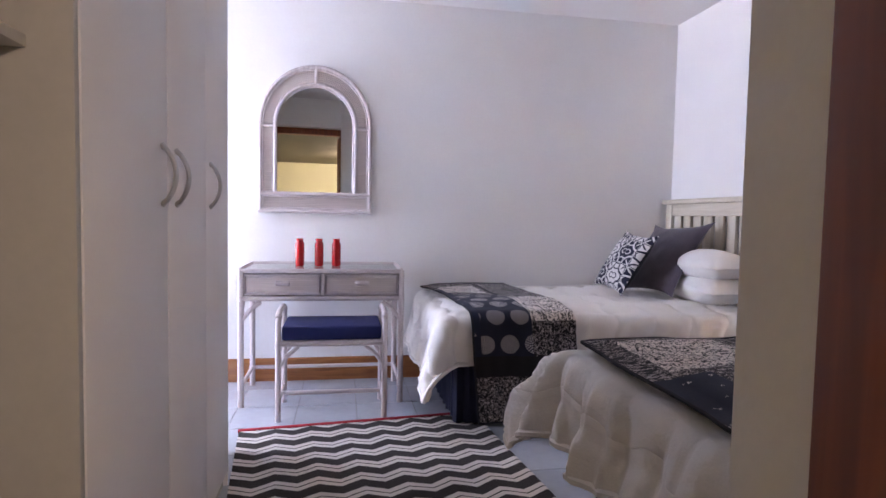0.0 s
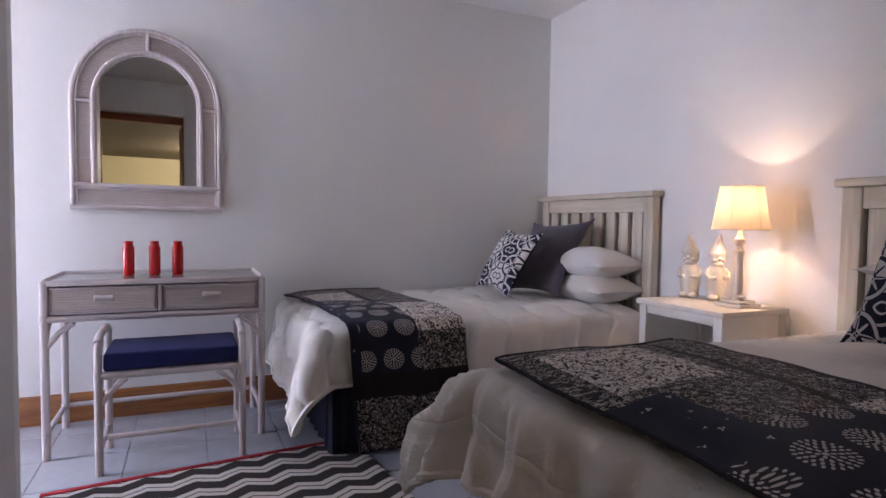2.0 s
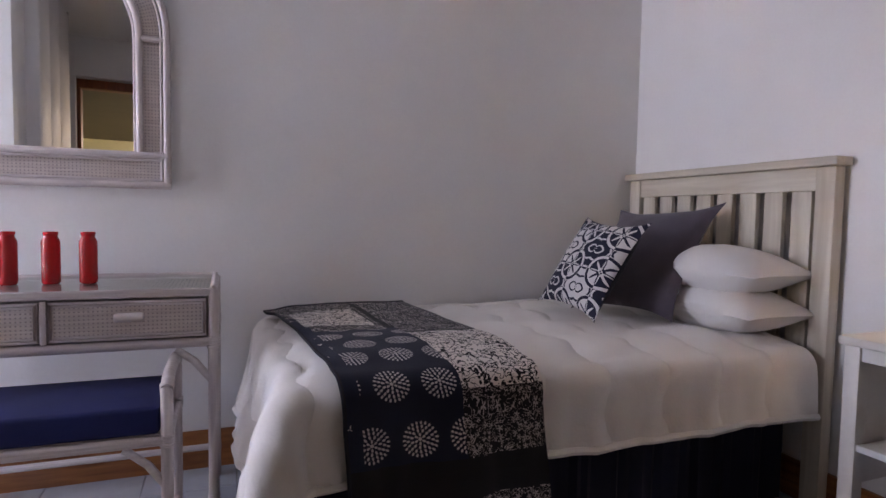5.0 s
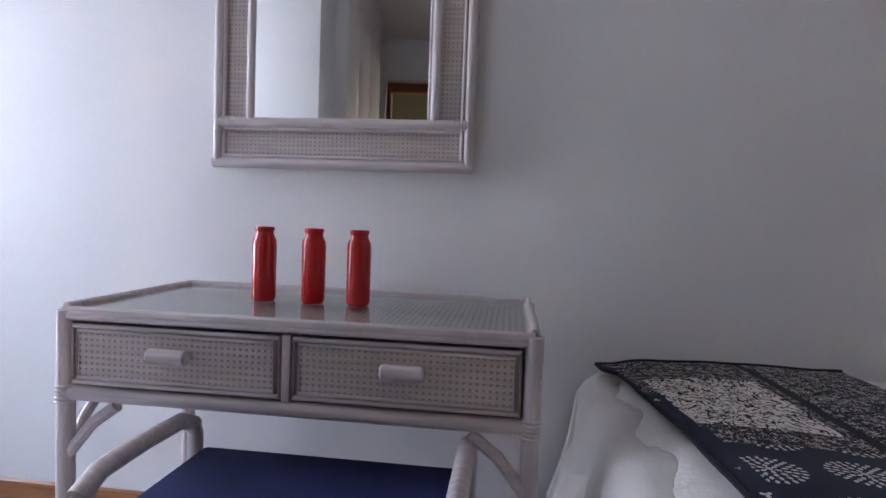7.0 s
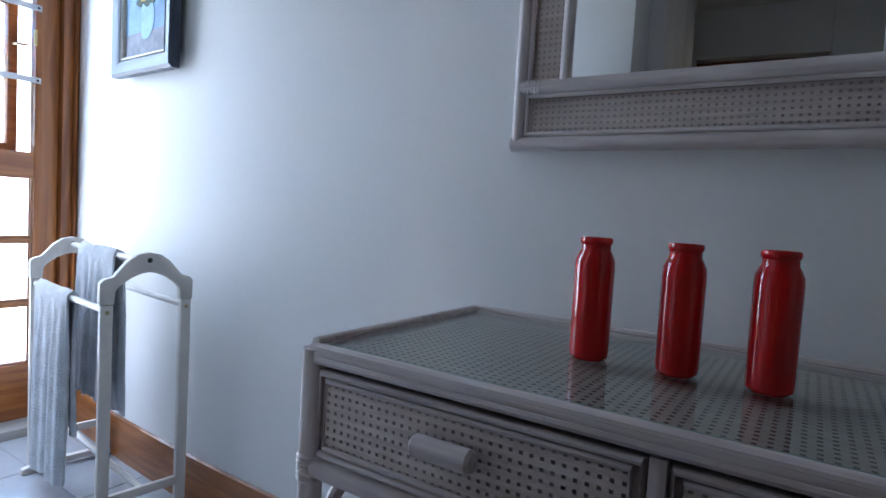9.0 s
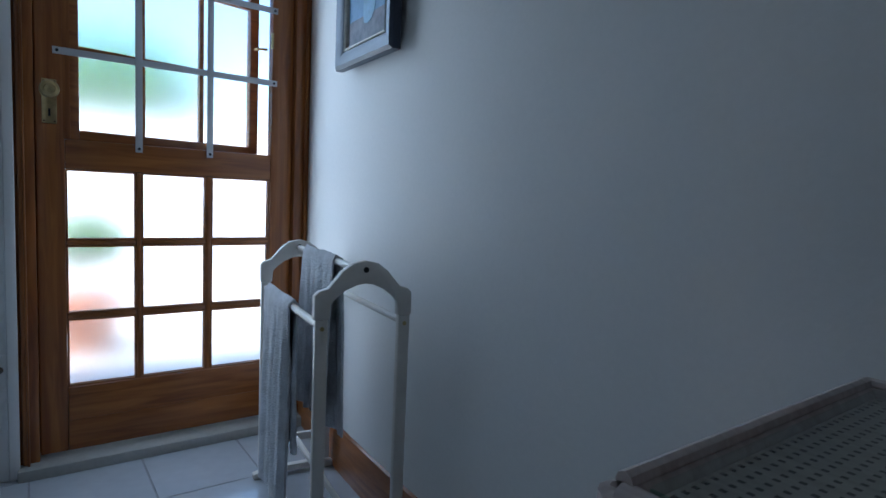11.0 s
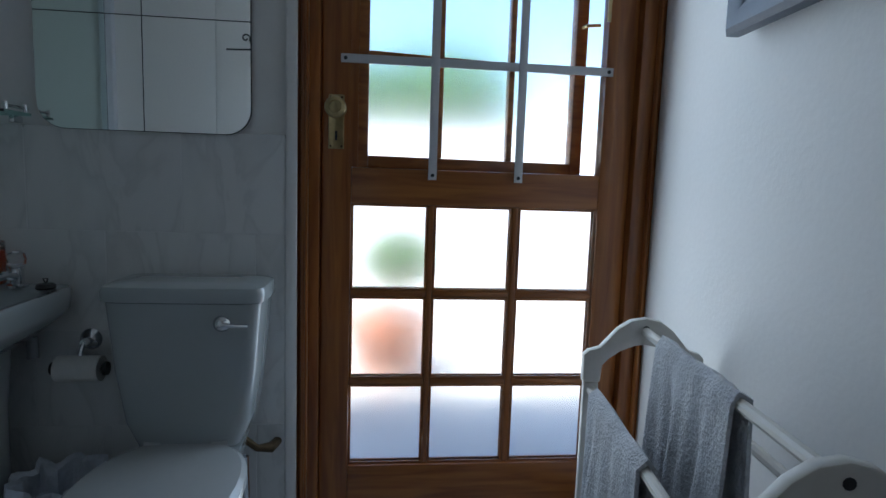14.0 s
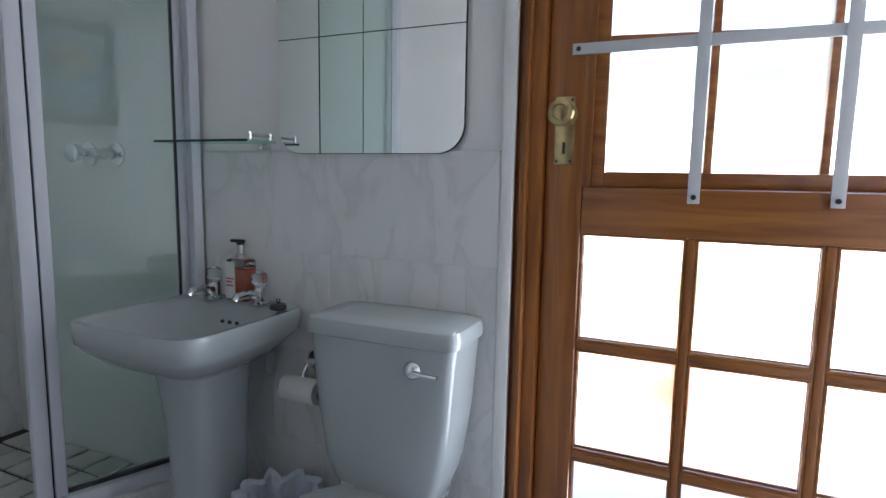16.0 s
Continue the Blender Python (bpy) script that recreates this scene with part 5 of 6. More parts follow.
for a, b in ((0.02, math.pi / 2 - 0.04), (math.pi / 2 + 0.04, math.pi - 0.02)):
    def bent(u, v, a=a, b=b):
        w, r = IW + 0.022 + (OW - IW - 0.034) * v, IR + 0.022 + (OR - IR - 0.034) * v
        return (MX - w * math.cos(a + (b - a) * u), MY - 0.020, OS + r * math.sin(a + (b - a) * u))
    t = bmesh.new()
    nu, nv, h = 38, 7, 0.27
    us, vs = [(i + f) / nu for i in range(nu) for f in (0, h, 1 - h)] + [1.0], [(j + f) / nv for j in range(nv) for f in (0, h, 1 - h)] + [1.0]
    gv = [[t.verts.new(bent(u, v)) for v in vs] for u in us]
    for i in range(len(us) - 1):
        for j in range(len(vs) - 1):
            if not (i % 3 == 1 and j % 3 == 1):
                t.faces.new((gv[i][j], gv[i + 1][j], gv[i + 1][j + 1], gv[i][j + 1]))
    part("woven_panel", t, BEIGECANE, mirror, "woven cane panel", None)

# ---- nightstand group ----
NX0, NX1, NY0, NY1, NZ = 2.20, 2.575, 2.045, 2.490, 0.700
ns = thing("nightstand", (2.39, 2.27, 0), "whitewashed wooden nightstand with an open shelf between the beds", "nightstand")
part("top", box(NX0 - 0.012, NX1, NY0 - 0.012, NY1 + 0.012, NZ - 0.024, NZ, 0.005), WHITEWOOD, ns)
for x in (NX0, NX1 - 0.04):
    for y in (NY0, NY1 - 0.04):
        part("leg", box(x, x + 0.04, y, y + 0.04, 0, NZ - 0.0245, 0.003), WHITEWOOD, ns)
for y in (NY0 + 0.006, NY1 - 0.022):
    part("side_panel", box(NX0 + 0.0405, NX1 - 0.0405, y, y + 0.016, 0.30, NZ - 0.025), WHITEWOOD, ns)
part("apron", box(NX0 + 0.006, NX0 + 0.022, NY0 + 0.0405, NY1 - 0.0405, NZ - 0.062, NZ - 0.025, 0.002), WHITEWOOD, ns)
part("back_panel", box(NX1 - 0.030, NX1 - 0.018, NY0 + 0.0405, NY1 - 0.0405, 0.30, NZ - 0.025), WHITEWOOD, ns)
part("shelf", box(NX0 + 0.004, NX1 - 0.031, NY0 + 0.0405, NY1 - 0.0405, 0.40, 0.418, 0.002), WHITEWOOD, ns)

LXY = (2.40, 2.14)
tl = thing("table_lamp", (*LXY, NZ), "lit cream table lamp with a slender column and tapered shade", "lamp")
bm = box(LXY[0] - 0.062, LXY[0] + 0.062, LXY[1] - 0.062, LXY[1] + 0.062, NZ + 0.001, NZ + 0.016, 0.003)
box(LXY[0] - 0.048, LXY[0] + 0.048, LXY[1] - 0.048, LXY[1] + 0.048, NZ + 0.0161, NZ + 0.030, 0.004, bm)
part("base", bm, CERAMIC, tl)
part("column", lathe([(0.028, 0.030), (0.030, 0.044), (0.018, 0.052), (0.0175, 0.06), (0.0165, 0.215), (0.019, 0.222), (0.019, 0.232), (0.012, 0.240), (0.010, 0.252), (0.021, 0.266), (0.022, 0.282), (0.012, 0.296), (0.010, 0.318)], (*LXY, NZ)), CERAMIC, tl)
bm = bmesh.new()
n = 40
for r0, z0, r1, z1 in ((0.112, 0.322, 0.082, 0.498),):
    a = [bm.verts.new((LXY[0] + r0 * math.cos(2 * math.pi * i / n), LXY[1] + r0 * math.sin(2 * math.pi * i / n), NZ + z0)) for i in range(n)]
    b = [bm.verts.new((LXY[0] + r1 * math.cos(2 * math.pi * i / n), LXY[1] + r1 * math.sin(2 * math.pi * i / n), NZ + z1)) for i in range(n)]
    for i in range(n):
        bm.faces.new((a[i], a[(i + 1) % n], b[(i + 1) % n], b[i]))
shade = part("shade", bm, SHADE, tl, "glowing cream cloth shade", 60)
bm = bmesh.new()
for i in range(6):
    c, s = math.cos(math.pi * i / 3 + 0.35), math.sin(math.pi * i / 3 + 0.35)
    tube([(LXY[0] + 0.1125 * c, LXY[1] + 0.1125 * s, NZ + 0.322), (LXY[0] + 0.0825 * c, LXY[1] + 0.0825 * s, NZ + 0.498)], 0.0012, bm, 5)
tube([(LXY[0] + 0.112 * math.cos(i / 20 * math.pi), LXY[1] + 0.112 * math.sin(i / 20 * math.pi), NZ + 0.322) for i in range(40)], 0.002, bm, 6, True)
tube([(LXY[0] + 0.082 * math.cos(i / 20 * math.pi), LXY[1] + 0.082 * math.sin(i / 20 * math.pi), NZ + 0.498) for i in range(40)], 0.002, bm, 6, True)
part("wire_frame", bm, SHADE, shade)
part("bulb", lathe([(0.012, 0.34), (0.013, 0.36), (0.026, 0.385), (0.028, 0.40), (0.02, 0.42), (0.002, 0.428)], (*LXY, NZ), n=14), CRYSTAL, tl).visible_shadow = False
part("socket", lathe([(0.014, 0.316), (0.014, 0.342)], (*LXY, NZ), n=12), WHITEWOOD, tl)


def gnome(x, y, turn, hat_tip):
    """A small glazed figure, one plain mesh."""
    g = lathe([(0.030, 0.0), (0.040, 0.010), (0.038, 0.030), (0.042, 0.050), (0.046, 0.080), (0.045, 0.110), (0.039, 0.135), (0.030, 0.152), (0.027, 0.160), (0.033, 0.172), (0.037, 0.186), (0.036, 0.200), (0.040, 0.208), (0.036, 0.218), (0.025, 0.246), (0.013, 0.276), (0.004, 0.298), (0.001, 0.301)], (0, 0, 0), n=26)
    for s in (-1, 1):
        tube([(0.0, s * 0.036, 0.140), (0.012, s * 0.047, 0.118), (0.034, s * 0.038, 0.100), (0.046, s * 0.014, 0.104)], [0.009, 0.011, 0.010, 0.009], g, 10)
        lathe([(0.006, -0.012), (0.018, -0.008), (0.022, 0.002), (0.016, 0.012), (0.004, 0.016)], (0.024, s * 0.021, 0.012), g, 14, squash=(1.5, 1))
        lathe([(0.002, -0.010), (0.010, -0.006), (0.012, 0.0), (0.010, 0.006), (0.002, 0.010)], (0.027, s * 0.016, 0.180), g, 12)
    lathe([(0.002, -0.009), (0.008, -0.004), (0.009, 0.0), (0.008, 0.004), (0.002, 0.009)], (0.038, 0, 0.188), g, 12)
    lathe([(0.002, -0.012), (0.020, -0.008), (0.024, 0.002), (0.016, 0.014), (0.002, 0.020)], (0.018, 0, 0.163), g, 14)
    for v in g.verts:
        if v.co.z > 0.205:
            v.co.y += hat_tip * (v.co.z - 0.205) ** 1.3
            v.co.x -= 0.10 * (v.co.z - 0.205)
    return single_mesh("garden_gnome_figurine", g, CERAMIC, Matrix.Translation((x, y, NZ)) @ Matrix.Rotation(radians(turn), 4, "Z"), "cream glazed ceramic gnome figurine with a pointed hat", "figurine", "gnome figurines")


gnome(2.46, 2.445, 205, -0.25)
gnome(2.49, 2.325, 240, 0.30)
bm = tube([(2.40, 2.08, NZ + 0.004), (2.42, 2.062, NZ + 0.004), (2.46, 2.05, NZ + 0.005), (2.50, 2.04, NZ + 0.004), (2.55, 2.036, NZ + 0.003), (2.579, 2.03, NZ - 0.05), (2.585, 2.03, 0.2)], 0.0028, n=6)
part("lamp_cord", bm, WHITEWOOD, tl)


# ---- picture and towel stand by the glazed door ----
PX0, PX1, PZ0, PZ1 = -1.785, -1.392, 1.342, 1.86
PY = north_y(-1.6) - 0.002
pic = thing("picture", ((PX0 + PX1) / 2, PY, PZ0), "framed painting of bright flowers in a blue vase", "picture")
TIP = Matrix.Translation((PX0, PY - 0.004, PZ0)) @ Matrix.Rotation(radians(-3.0), 4, "Z") @ Matrix.Translation((-PX0, -PY, -PZ0))


def member(outline_in, outline_out, y0, y1):
    t = bmesh.new()
    (a0, a1, b0, b1), (c0, c1, d0, d1) = outline_out, outline_in
    O = [(a0, b0), (a1, b0), (a1, b1), (a0, b1)]
    I = [(c0, d0), (c1, d0), (c1, d1), (c0, d1)]
    rings = [[t.verts.new((x, y1, z)) for x, z in O], [t.verts.new((x, y0 + 0.008, z)) for x, z in O],
             [t.verts.new((x * 0.8 + u * 0.2, y0, z * 0.8 + v * 0.2)) for (x, z), (u, v) in zip(O, I)],
             [t.verts.new((x * 0.3 + u * 0.7, y0 + 0.004, z * 0.3 + v * 0.7)) for (x, z), (u, v) in zip(O, I)],
             [t.verts.new((x, y0 + 0.012, z)) for x, z in I], [t.verts.new((x, y1, z)) for x, z in I]]
    for a, b in zip(rings, rings[1:] + rings[:1]):
        for j in range(4):
            t.faces.new((a[j], a[(j + 1) % 4], b[(j + 1) % 4], b[j]))
    return t


fw = 0.052
bm = member((PX0 + fw, PX1 - fw, PZ0 + fw, PZ1 - fw), (PX0, PX1, PZ0, PZ1), PY - 0.036, PY - 0.004)
bm.transform(TIP)
part("frame", bm, PICFRAME, pic, smooth=20)
bm = member((PX0 + fw + 0.014, PX1 - fw - 0.014, PZ0 + fw + 0.014, PZ1 - fw - 0.014), (PX0 + fw, PX1 - fw, PZ0 + fw, PZ1 - fw), PY - 0.027, PY - 0.006)
bm.transform(TIP)
part("slip", bm, SILVER, pic, "silver inner slip", 20)
ART = material("painted_canvas", (0.20, 0.36, 0.58), 0.6, var=0.3, scale=14, fine=70, bump=0.5)
bm = box(PX0 + fw + 0.012, PX1 - fw - 0.012, PY - 0.014, PY - 0.008, PZ0 + fw + 0.012, PZ1 - fw - 0.012)
bm.transform(TIP)
canvas = part("canvas", bm, ART, pic, "painted canvas in blues")
rnd = random.Random(8)
cx = (PX0 + PX1) / 2


def blot(name, x, z, rx, rz, colour, layer):
    n = 14
    ph = rnd.uniform(0, 6)
    out = [(x + rx * math.cos(2 * math.pi * i / n) * (1 + 0.16 * math.sin(3 * 2 * math.pi * i / n + ph)), z + rz * math.sin(2 * math.pi * i / n) * (1 + 0.16 * math.sin(2 * 2 * math.pi * i / n + ph))) for i in range(n)]
    t = prism(out, "y", PY - 0.0155 - 0.0006 * layer, PY - 0.0140)
    t.transform(TIP)
    part(name, t, colour, canvas, smooth=None)


P_YEL, P_RED, P_WHT = material("painted_yellow", (0.70, 0.42, 0.06), 0.6), material("painted_red", (0.50, 0.08, 0.05), 0.6), material("painted_white", (0.66, 0.64, 0.60), 0.6)
P_VASE, P_TABLE, P_DARK = material("painted_pale_blue", (0.30, 0.50, 0.68), 0.6, var=0.3, scale=20), material("painted_ochre_blue", (0.22, 0.24, 0.30), 0.6, var=0.5, scale=25), material("painted_green", (0.03, 0.06, 0.03), 0.6)
t = box(PX0 + fw + 0.015, PX1 - fw - 0.015, PY - 0.0146, PY - 0.0141, PZ0 + fw + 0.015, PZ0 + fw + 0.085)
t.transform(TIP)
part("painted_table", t, P_TABLE, canvas)
blot("painted_vase", cx + 0.01, PZ0 + 0.175, 0.042, 0.075, P_VASE, 0)
for i in range(12):
    a = 2.4 * i
    blot("painted_leaf", cx + 0.085 * math.cos(a), PZ0 + 0.285 + 0.055 * math.sin(a), 0.022, 0.016, P_DARK, 1)
for i in range(16):
    a, r = 2.4 * i, 0.022 * math.sqrt(i)
    blot("painted_flower", cx + r * 1.15 * math.cos(a), PZ0 + 0.335 + r * math.sin(a), 0.022, 0.020, (P_YEL, P_RED, P_WHT, P_YEL)[i % 4], 2 + i % 3)

ST = Matrix.Translation((-1.23, 3.658, 0)) @ Matrix.Rotation(radians(-7.0), 4, "Z")
rack = thing("towel_stand", (-1.52, 3.69, 0), "white painted wooden towel stand with arched ends", "towel stand")
WD = 0.116


def end_frame(x):
    """One arched end: two legs, a hooped yoke, a low cross rail and feet."""
    outer = [(-WD - 0.006, 0.655), (-WD - 0.006, 0.712), (-WD + 0.004, 0.722), (-WD + 0.026, 0.728), (-0.078, 0.742), (-0.056, 0.768), (-0.030, 0.786), (0.0, 0.792)]
    outer += [(-a, b) for a, b in outer[-2::-1]]
    inner = [(WD - 0.030, 0.655), (WD - 0.032, 0.690), (0.072, 0.704), (0.048, 0.722), (0.020, 0.734), (0.0, 0.737)]
    inner += [(-a, b) for a, b in inner[-2::-1]]
    t = prism(outer + inner, "x", x - 0.010, x + 0.010, None, 0.003)
    t.transform(ST)
    e = part("yoke", t, WHITEWOOD, rack)
    for s in (-1, 1):
        t = box(x - 0.009, x + 0.009, s * (WD - 0.012) - 0.015, s * (WD - 0.012) + 0.015, 0.03, 0.6545, 0.003)
        t.transform(ST)
        part("leg", t, WHITEWOOD, rack)
        t = lathe([(0.0055, 0), (0.0055, 0.001)], (x + 0.0101, s * (WD - 0.012), 0.635), None, 10, "x")
        t.transform(ST)
        part("screw", t, BRASS, e)
    t = lathe([(0.007, 0), (0.007, 0.001)], (x + 0.0101, 0, 0.770), None, 10, "x")
    t.transform(ST)
    part("screw_hole", t, BLACK, e)
    t = prism([(-WD - 0.02, 0.0), (-WD - 0.02, 0.018), (-WD + 0.02, 0.03), (WD - 0.02, 0.03), (WD + 0.02, 0.018), (WD + 0.02, 0.0), (WD - 0.03, 0.0), (WD - 0.05, 0.010), (-WD + 0.05, 0.010), (-WD + 0.03, 0.0)], "x", x - 0.012, x + 0.012, None, 0.002)
    t.transform(ST)
    part("foot", t, WHITEWOOD, rack)
    t = box(x - 0.007, x + 0.007, -WD + 0.0035, WD - 0.0035, 0.11, 0.135, 0.002)
    t.transform(ST)
    part("cross_rail", t, WHITEWOOD, rack)


end_frame(0.0)
end_frame(-0.60)
for y, z in ((0.0, 0.765), (-WD + 0.012, 0.638), (WD - 0.012, 0.638), (0.0, 0.122)):
    t = tube([(-0.590, y, z), (-0.011, y, z)], 0.0095, n=10)
    t.transform(ST)
    part("rail", t, WHITEWOOD, rack)


def towel(y, z, x0, x1, front, back, seed, spread_out, label):
    """A folded towel over a rail, with hanging folds."""
    rows = []
    n, k = 40, 34
    r = 0.016
    total = front + math.pi * r + back
    for i in range(n + 1):
        s = total * i / n
        row = []
        for j in range(k + 1):
            f = j / k
            x = x0 + (x1 - x0) * f
            if s < front:
                yy, zz, hang = y - r, z - (front - s), (front - s)
            elif s < front + math.pi * r:
                a = (s - front) / r
                yy, zz, hang = y - r * math.cos(a), z + r * math.sin(a), 0.0
            else:
                yy, zz, hang = y + r, z - (s - front - math.pi * r), (s - front - math.pi * r)
            side = -1 if s < front + math.pi * r / 2 else 1
            q = min(1.0, hang / 0.2)
            yy += side * q * (0.010 * math.sin(f * 15 + seed) + 0.006 * math.sin(f * 31 + 2 * seed)) + side * spread_out * hang
            x += q * (0.012 * math.sin(f * 6 + seed) + (0.5 - f) * 0.02) + 0.006 * noise.noise((f * 5, s * 5, seed))
            row.append((x, yy, zz + 0.004 * noise.noise((f * 9, s * 7, seed + 3)) + (0.02 * (f - 0.5) * q if s < front else 0)))
        rows.append(row)
    t = sheet(rows, None, 0.006)
    t.transform(ST)
    return single_mesh("towel", t, TOWEL, Matrix(), label, "towel", "grey towels on the stand")


towel(0.0, 0.770, -0.49, -0.20, 0.46, 0.50, 1.0, 0.02, "grey-white terry towel over the top rail")
towel(-WD + 0.012, 0.644, -0.545, -0.245, 0.575, 0.42, 3.3, 0.02, "grey-white terry towel over the lower rail")

# ---- toilet ----
TY = 2.752
wc = thing("toilet", (-1.95, TY, 0), "grey porcelain close-coupled toilet with a closed seat", "toilet")


def loft(sections, bm=None, n=32):
    """Closed rounded sections (centre x, half x, half y, z, squareness) joined upwards."""
    t = bmesh.new()
    rings = []
    for cx, hx, hy, z, p in sections:
        ring = []
        for i in range(n):
            a = 2 * math.pi * i / n
            c, s = math.cos(a), math.sin(a)
            ring.append(t.verts.new((cx + hx * math.copysign(abs(c) ** p, c), TY + hy * math.copysign(abs(s) ** p, s), z)))
        rings.append(ring)
    for a, b in zip(rings, rings[1:]):
        for j in range(n):
            t.faces.new((a[j], a[(j + 1) % n], b[(j + 1) % n], b[j]))
    t.faces.new(rings[0][::-1])
    t.faces.new(rings[-1])
    return join(t, bm)


part("cistern", loft([(-2.128, 0.066, 0.085, 0.412, 0.50), (-2.126, 0.078, 0.118, 0.422, 0.38), (-2.124, 0.083, 0.140, 0.48, 0.30), (-2.121, 0.086, 0.157, 0.60, 0.27), (-2.118, 0.089, 0.171, 0.765, 0.26)]), PORCELAIN, wc)
part("lid", loft([(-2.117, 0.090, 0.173, 0.766, 0.26), (-2.116, 0.094, 0.179, 0.769, 0.26), (-2.116, 0.095, 0.180, 0.790, 0.26), (-2.117, 0.091, 0.176, 0.801, 0.28), (-2.120, 0.078, 0.160, 0.807, 0.32), (-2.124, 0.05, 0.12, 0.809, 0.4)]), PORCELAIN, wc)
lever = part("flush_lever", lathe([(0.018, 0), (0.019, 0.004), (0.014, 0.012), (0.008, 0.016)], (-2.030, TY + 0.088, 0.722), n=16, axis="x"), CHROME, wc, "chrome flush lever")
part("arm", tube([(-2.018, TY + 0.090, 0.722), (-2.014, TY + 0.116, 0.721), (-2.014, TY + 0.148, 0.720)], [0.005, 0.0045, 0.0045], n=8), CHROME, lever)
part("bowl", loft([(-1.93, 0.20, 0.105, 0.0, 0.7), (-1.93, 0.19, 0.095, 0.05, 0.7), (-1.90, 0.17, 0.085, 0.16, 0.75), (-1.87, 0.19, 0.110, 0.27, 0.8), (-1.865, 0.222, 0.152, 0.36, 0.8), (-1.865, 0.228, 0.160, 0.395, 0.8)]), PORCELAIN, wc)
part("deck", loft([(-2.09, 0.105, 0.10, 0.33, 0.35), (-2.09, 0.11, 0.115, 0.39, 0.35), (-2.09, 0.11, 0.118, 0.412, 0.35)]), PORCELAIN, wc)
part("seat", loft([(-1.855, 0.215, 0.165, 0.397, 0.85), (-1.855, 0.220, 0.170, 0.404, 0.85), (-1.855, 0.216, 0.166, 0.414, 0.85)]), SEATPLASTIC, wc, "white plastic toilet seat")
part("seat_lid", loft([(-1.860, 0.216, 0.166, 0.416, 0.85), (-1.860, 0.220, 0.169, 0.421, 0.85), (-1.860, 0.208, 0.158, 0.431, 0.85), (-1.860, 0.14, 0.10, 0.436, 0.9)]), SEATPLASTIC, wc, "closed white plastic lid")
for s in (-1, 1):
    part("hinge", tube([(-2.055, TY + s * 0.075 - 0.018, 0.428), (-2.055, TY + s * 0.075 + 0.018, 0.428)], 0.012, n=10), SEATPLASTIC, wc)
part("water_valve", tube([(WEST + 0.006, 2.93, 0.36), (-2.17, 2.92, 0.362), (-2.15, 2.89, 0.37), (-2.14, 2.86, 0.40)], [0.012, 0.014, 0.009, 0.009], n=10), BRONZE, wc, "tarnished brass water valve")

brush = thing("toilet_brush", (-2.11, 2.878, 0), "toilet brush with a chrome handle in a white holder", "toilet brush")
part("holder", lathe([(0.048, 0), (0.052, 0.01), (0.050, 0.105), (0.053, 0.115), (0.047, 0.120), (0.016, 0.121), (0.016, 0.11)], (-2.105, 2.878, 0)), PAPER, brush)
part("handle", tube([(-2.105, 2.878, 0.06), (-2.106, 2.874, 0.25), (-2.107, 2.871, 0.37)], [0.007, 0.0085, 0.0085], n=10), CHROME, brush)

binb = thing("waste_bin", (-2.07, 2.47, 0), "small waste bin lined with a crumpled plastic bag", "bin")
part("bucket", lathe([(0.075, 0), (0.088, 0.27), (0.091, 0.275), (0.086, 0.275), (0.074, 0.01)], (-2.07, 2.47, 0)), BINPLASTIC, binb)
t = lathe([(0.090, 0.16), (0.094, 0.24), (0.096, 0.285), (0.104, 0.325), (0.098, 0.355), (0.085, 0.345), (0.078, 0.28), (0.05, 0.24)], (0, 0, 0), n=48)
for v in t.verts:
    a = math.atan2(v.co.y, v.co.x)
    k = 0.018 * noise.noise((math.cos(a) * 3, math.sin(a) * 3, v.co.z * 12)) + 0.010 * math.sin(a * 9 + v.co.z * 25)
    v.co += Vector((v.co.x, v.co.y, 0)).normalized() * k + Vector((0, 0, 0.03 * noise.noise((math.cos(a) * 2, math.sin(a) * 2, 4))))
t.transform(Matrix.Translation((-2.07, 2.47, 0)))
part("liner_bag", t, BAGPLASTIC, binb, "crumpled translucent white bag")

roll = thing("toilet_roll_holder", (WEST, 2.475, 0.62), "chrome holder with a white toilet roll on the tiled wall", "toilet roll holder")
part("rose", lathe([(0.026, 0), (0.027, 0.005), (0.020, 0.014), (0.010, 0.018), (0.008, 0.045)], (WEST + 0.006, 2.475, 0.635), axis="x"), CHROME, roll)
part("arm", tube([(WEST + 0.045, 2.475, 0.635), (WEST + 0.062, 2.475, 0.615), (WEST + 0.066, 2.475, 0.60)], 0.006, n=8), CHROME, roll)
part("paper", lathe([(0.019, -0.05), (0.031, -0.05), (0.031, 0.05), (0.019, 0.05)], (WEST + 0.068, 2.475, 0.578), axis="y"), PAPER, roll, "white paper roll")
part("spindle", lathe([(0.016, -0.064), (0.017, -0.056), (0.008, -0.054), (0.008, 0.054), (0.017, 0.056), (0.016, 0.064)], (WEST + 0.068, 2.475, 0.578), axis="y", n=16), BLACK, roll)

# ---- basin ----
BY = 2.262
basin = thing("washbasin", (-2.0, BY, 0), "grey porcelain pedestal washbasin with two chrome taps", "washbasin")


def ring(cx, hx, hy, z, p, n=40):
    out = []
    for i in range(n):
        a = 2 * math.pi * i / n
        c, s = math.cos(a), math.sin(a)
        out.append((cx + hx * math.copysign(abs(c) ** p, c), BY + hy * math.copysign(abs(s) ** p, s), z))
    return out


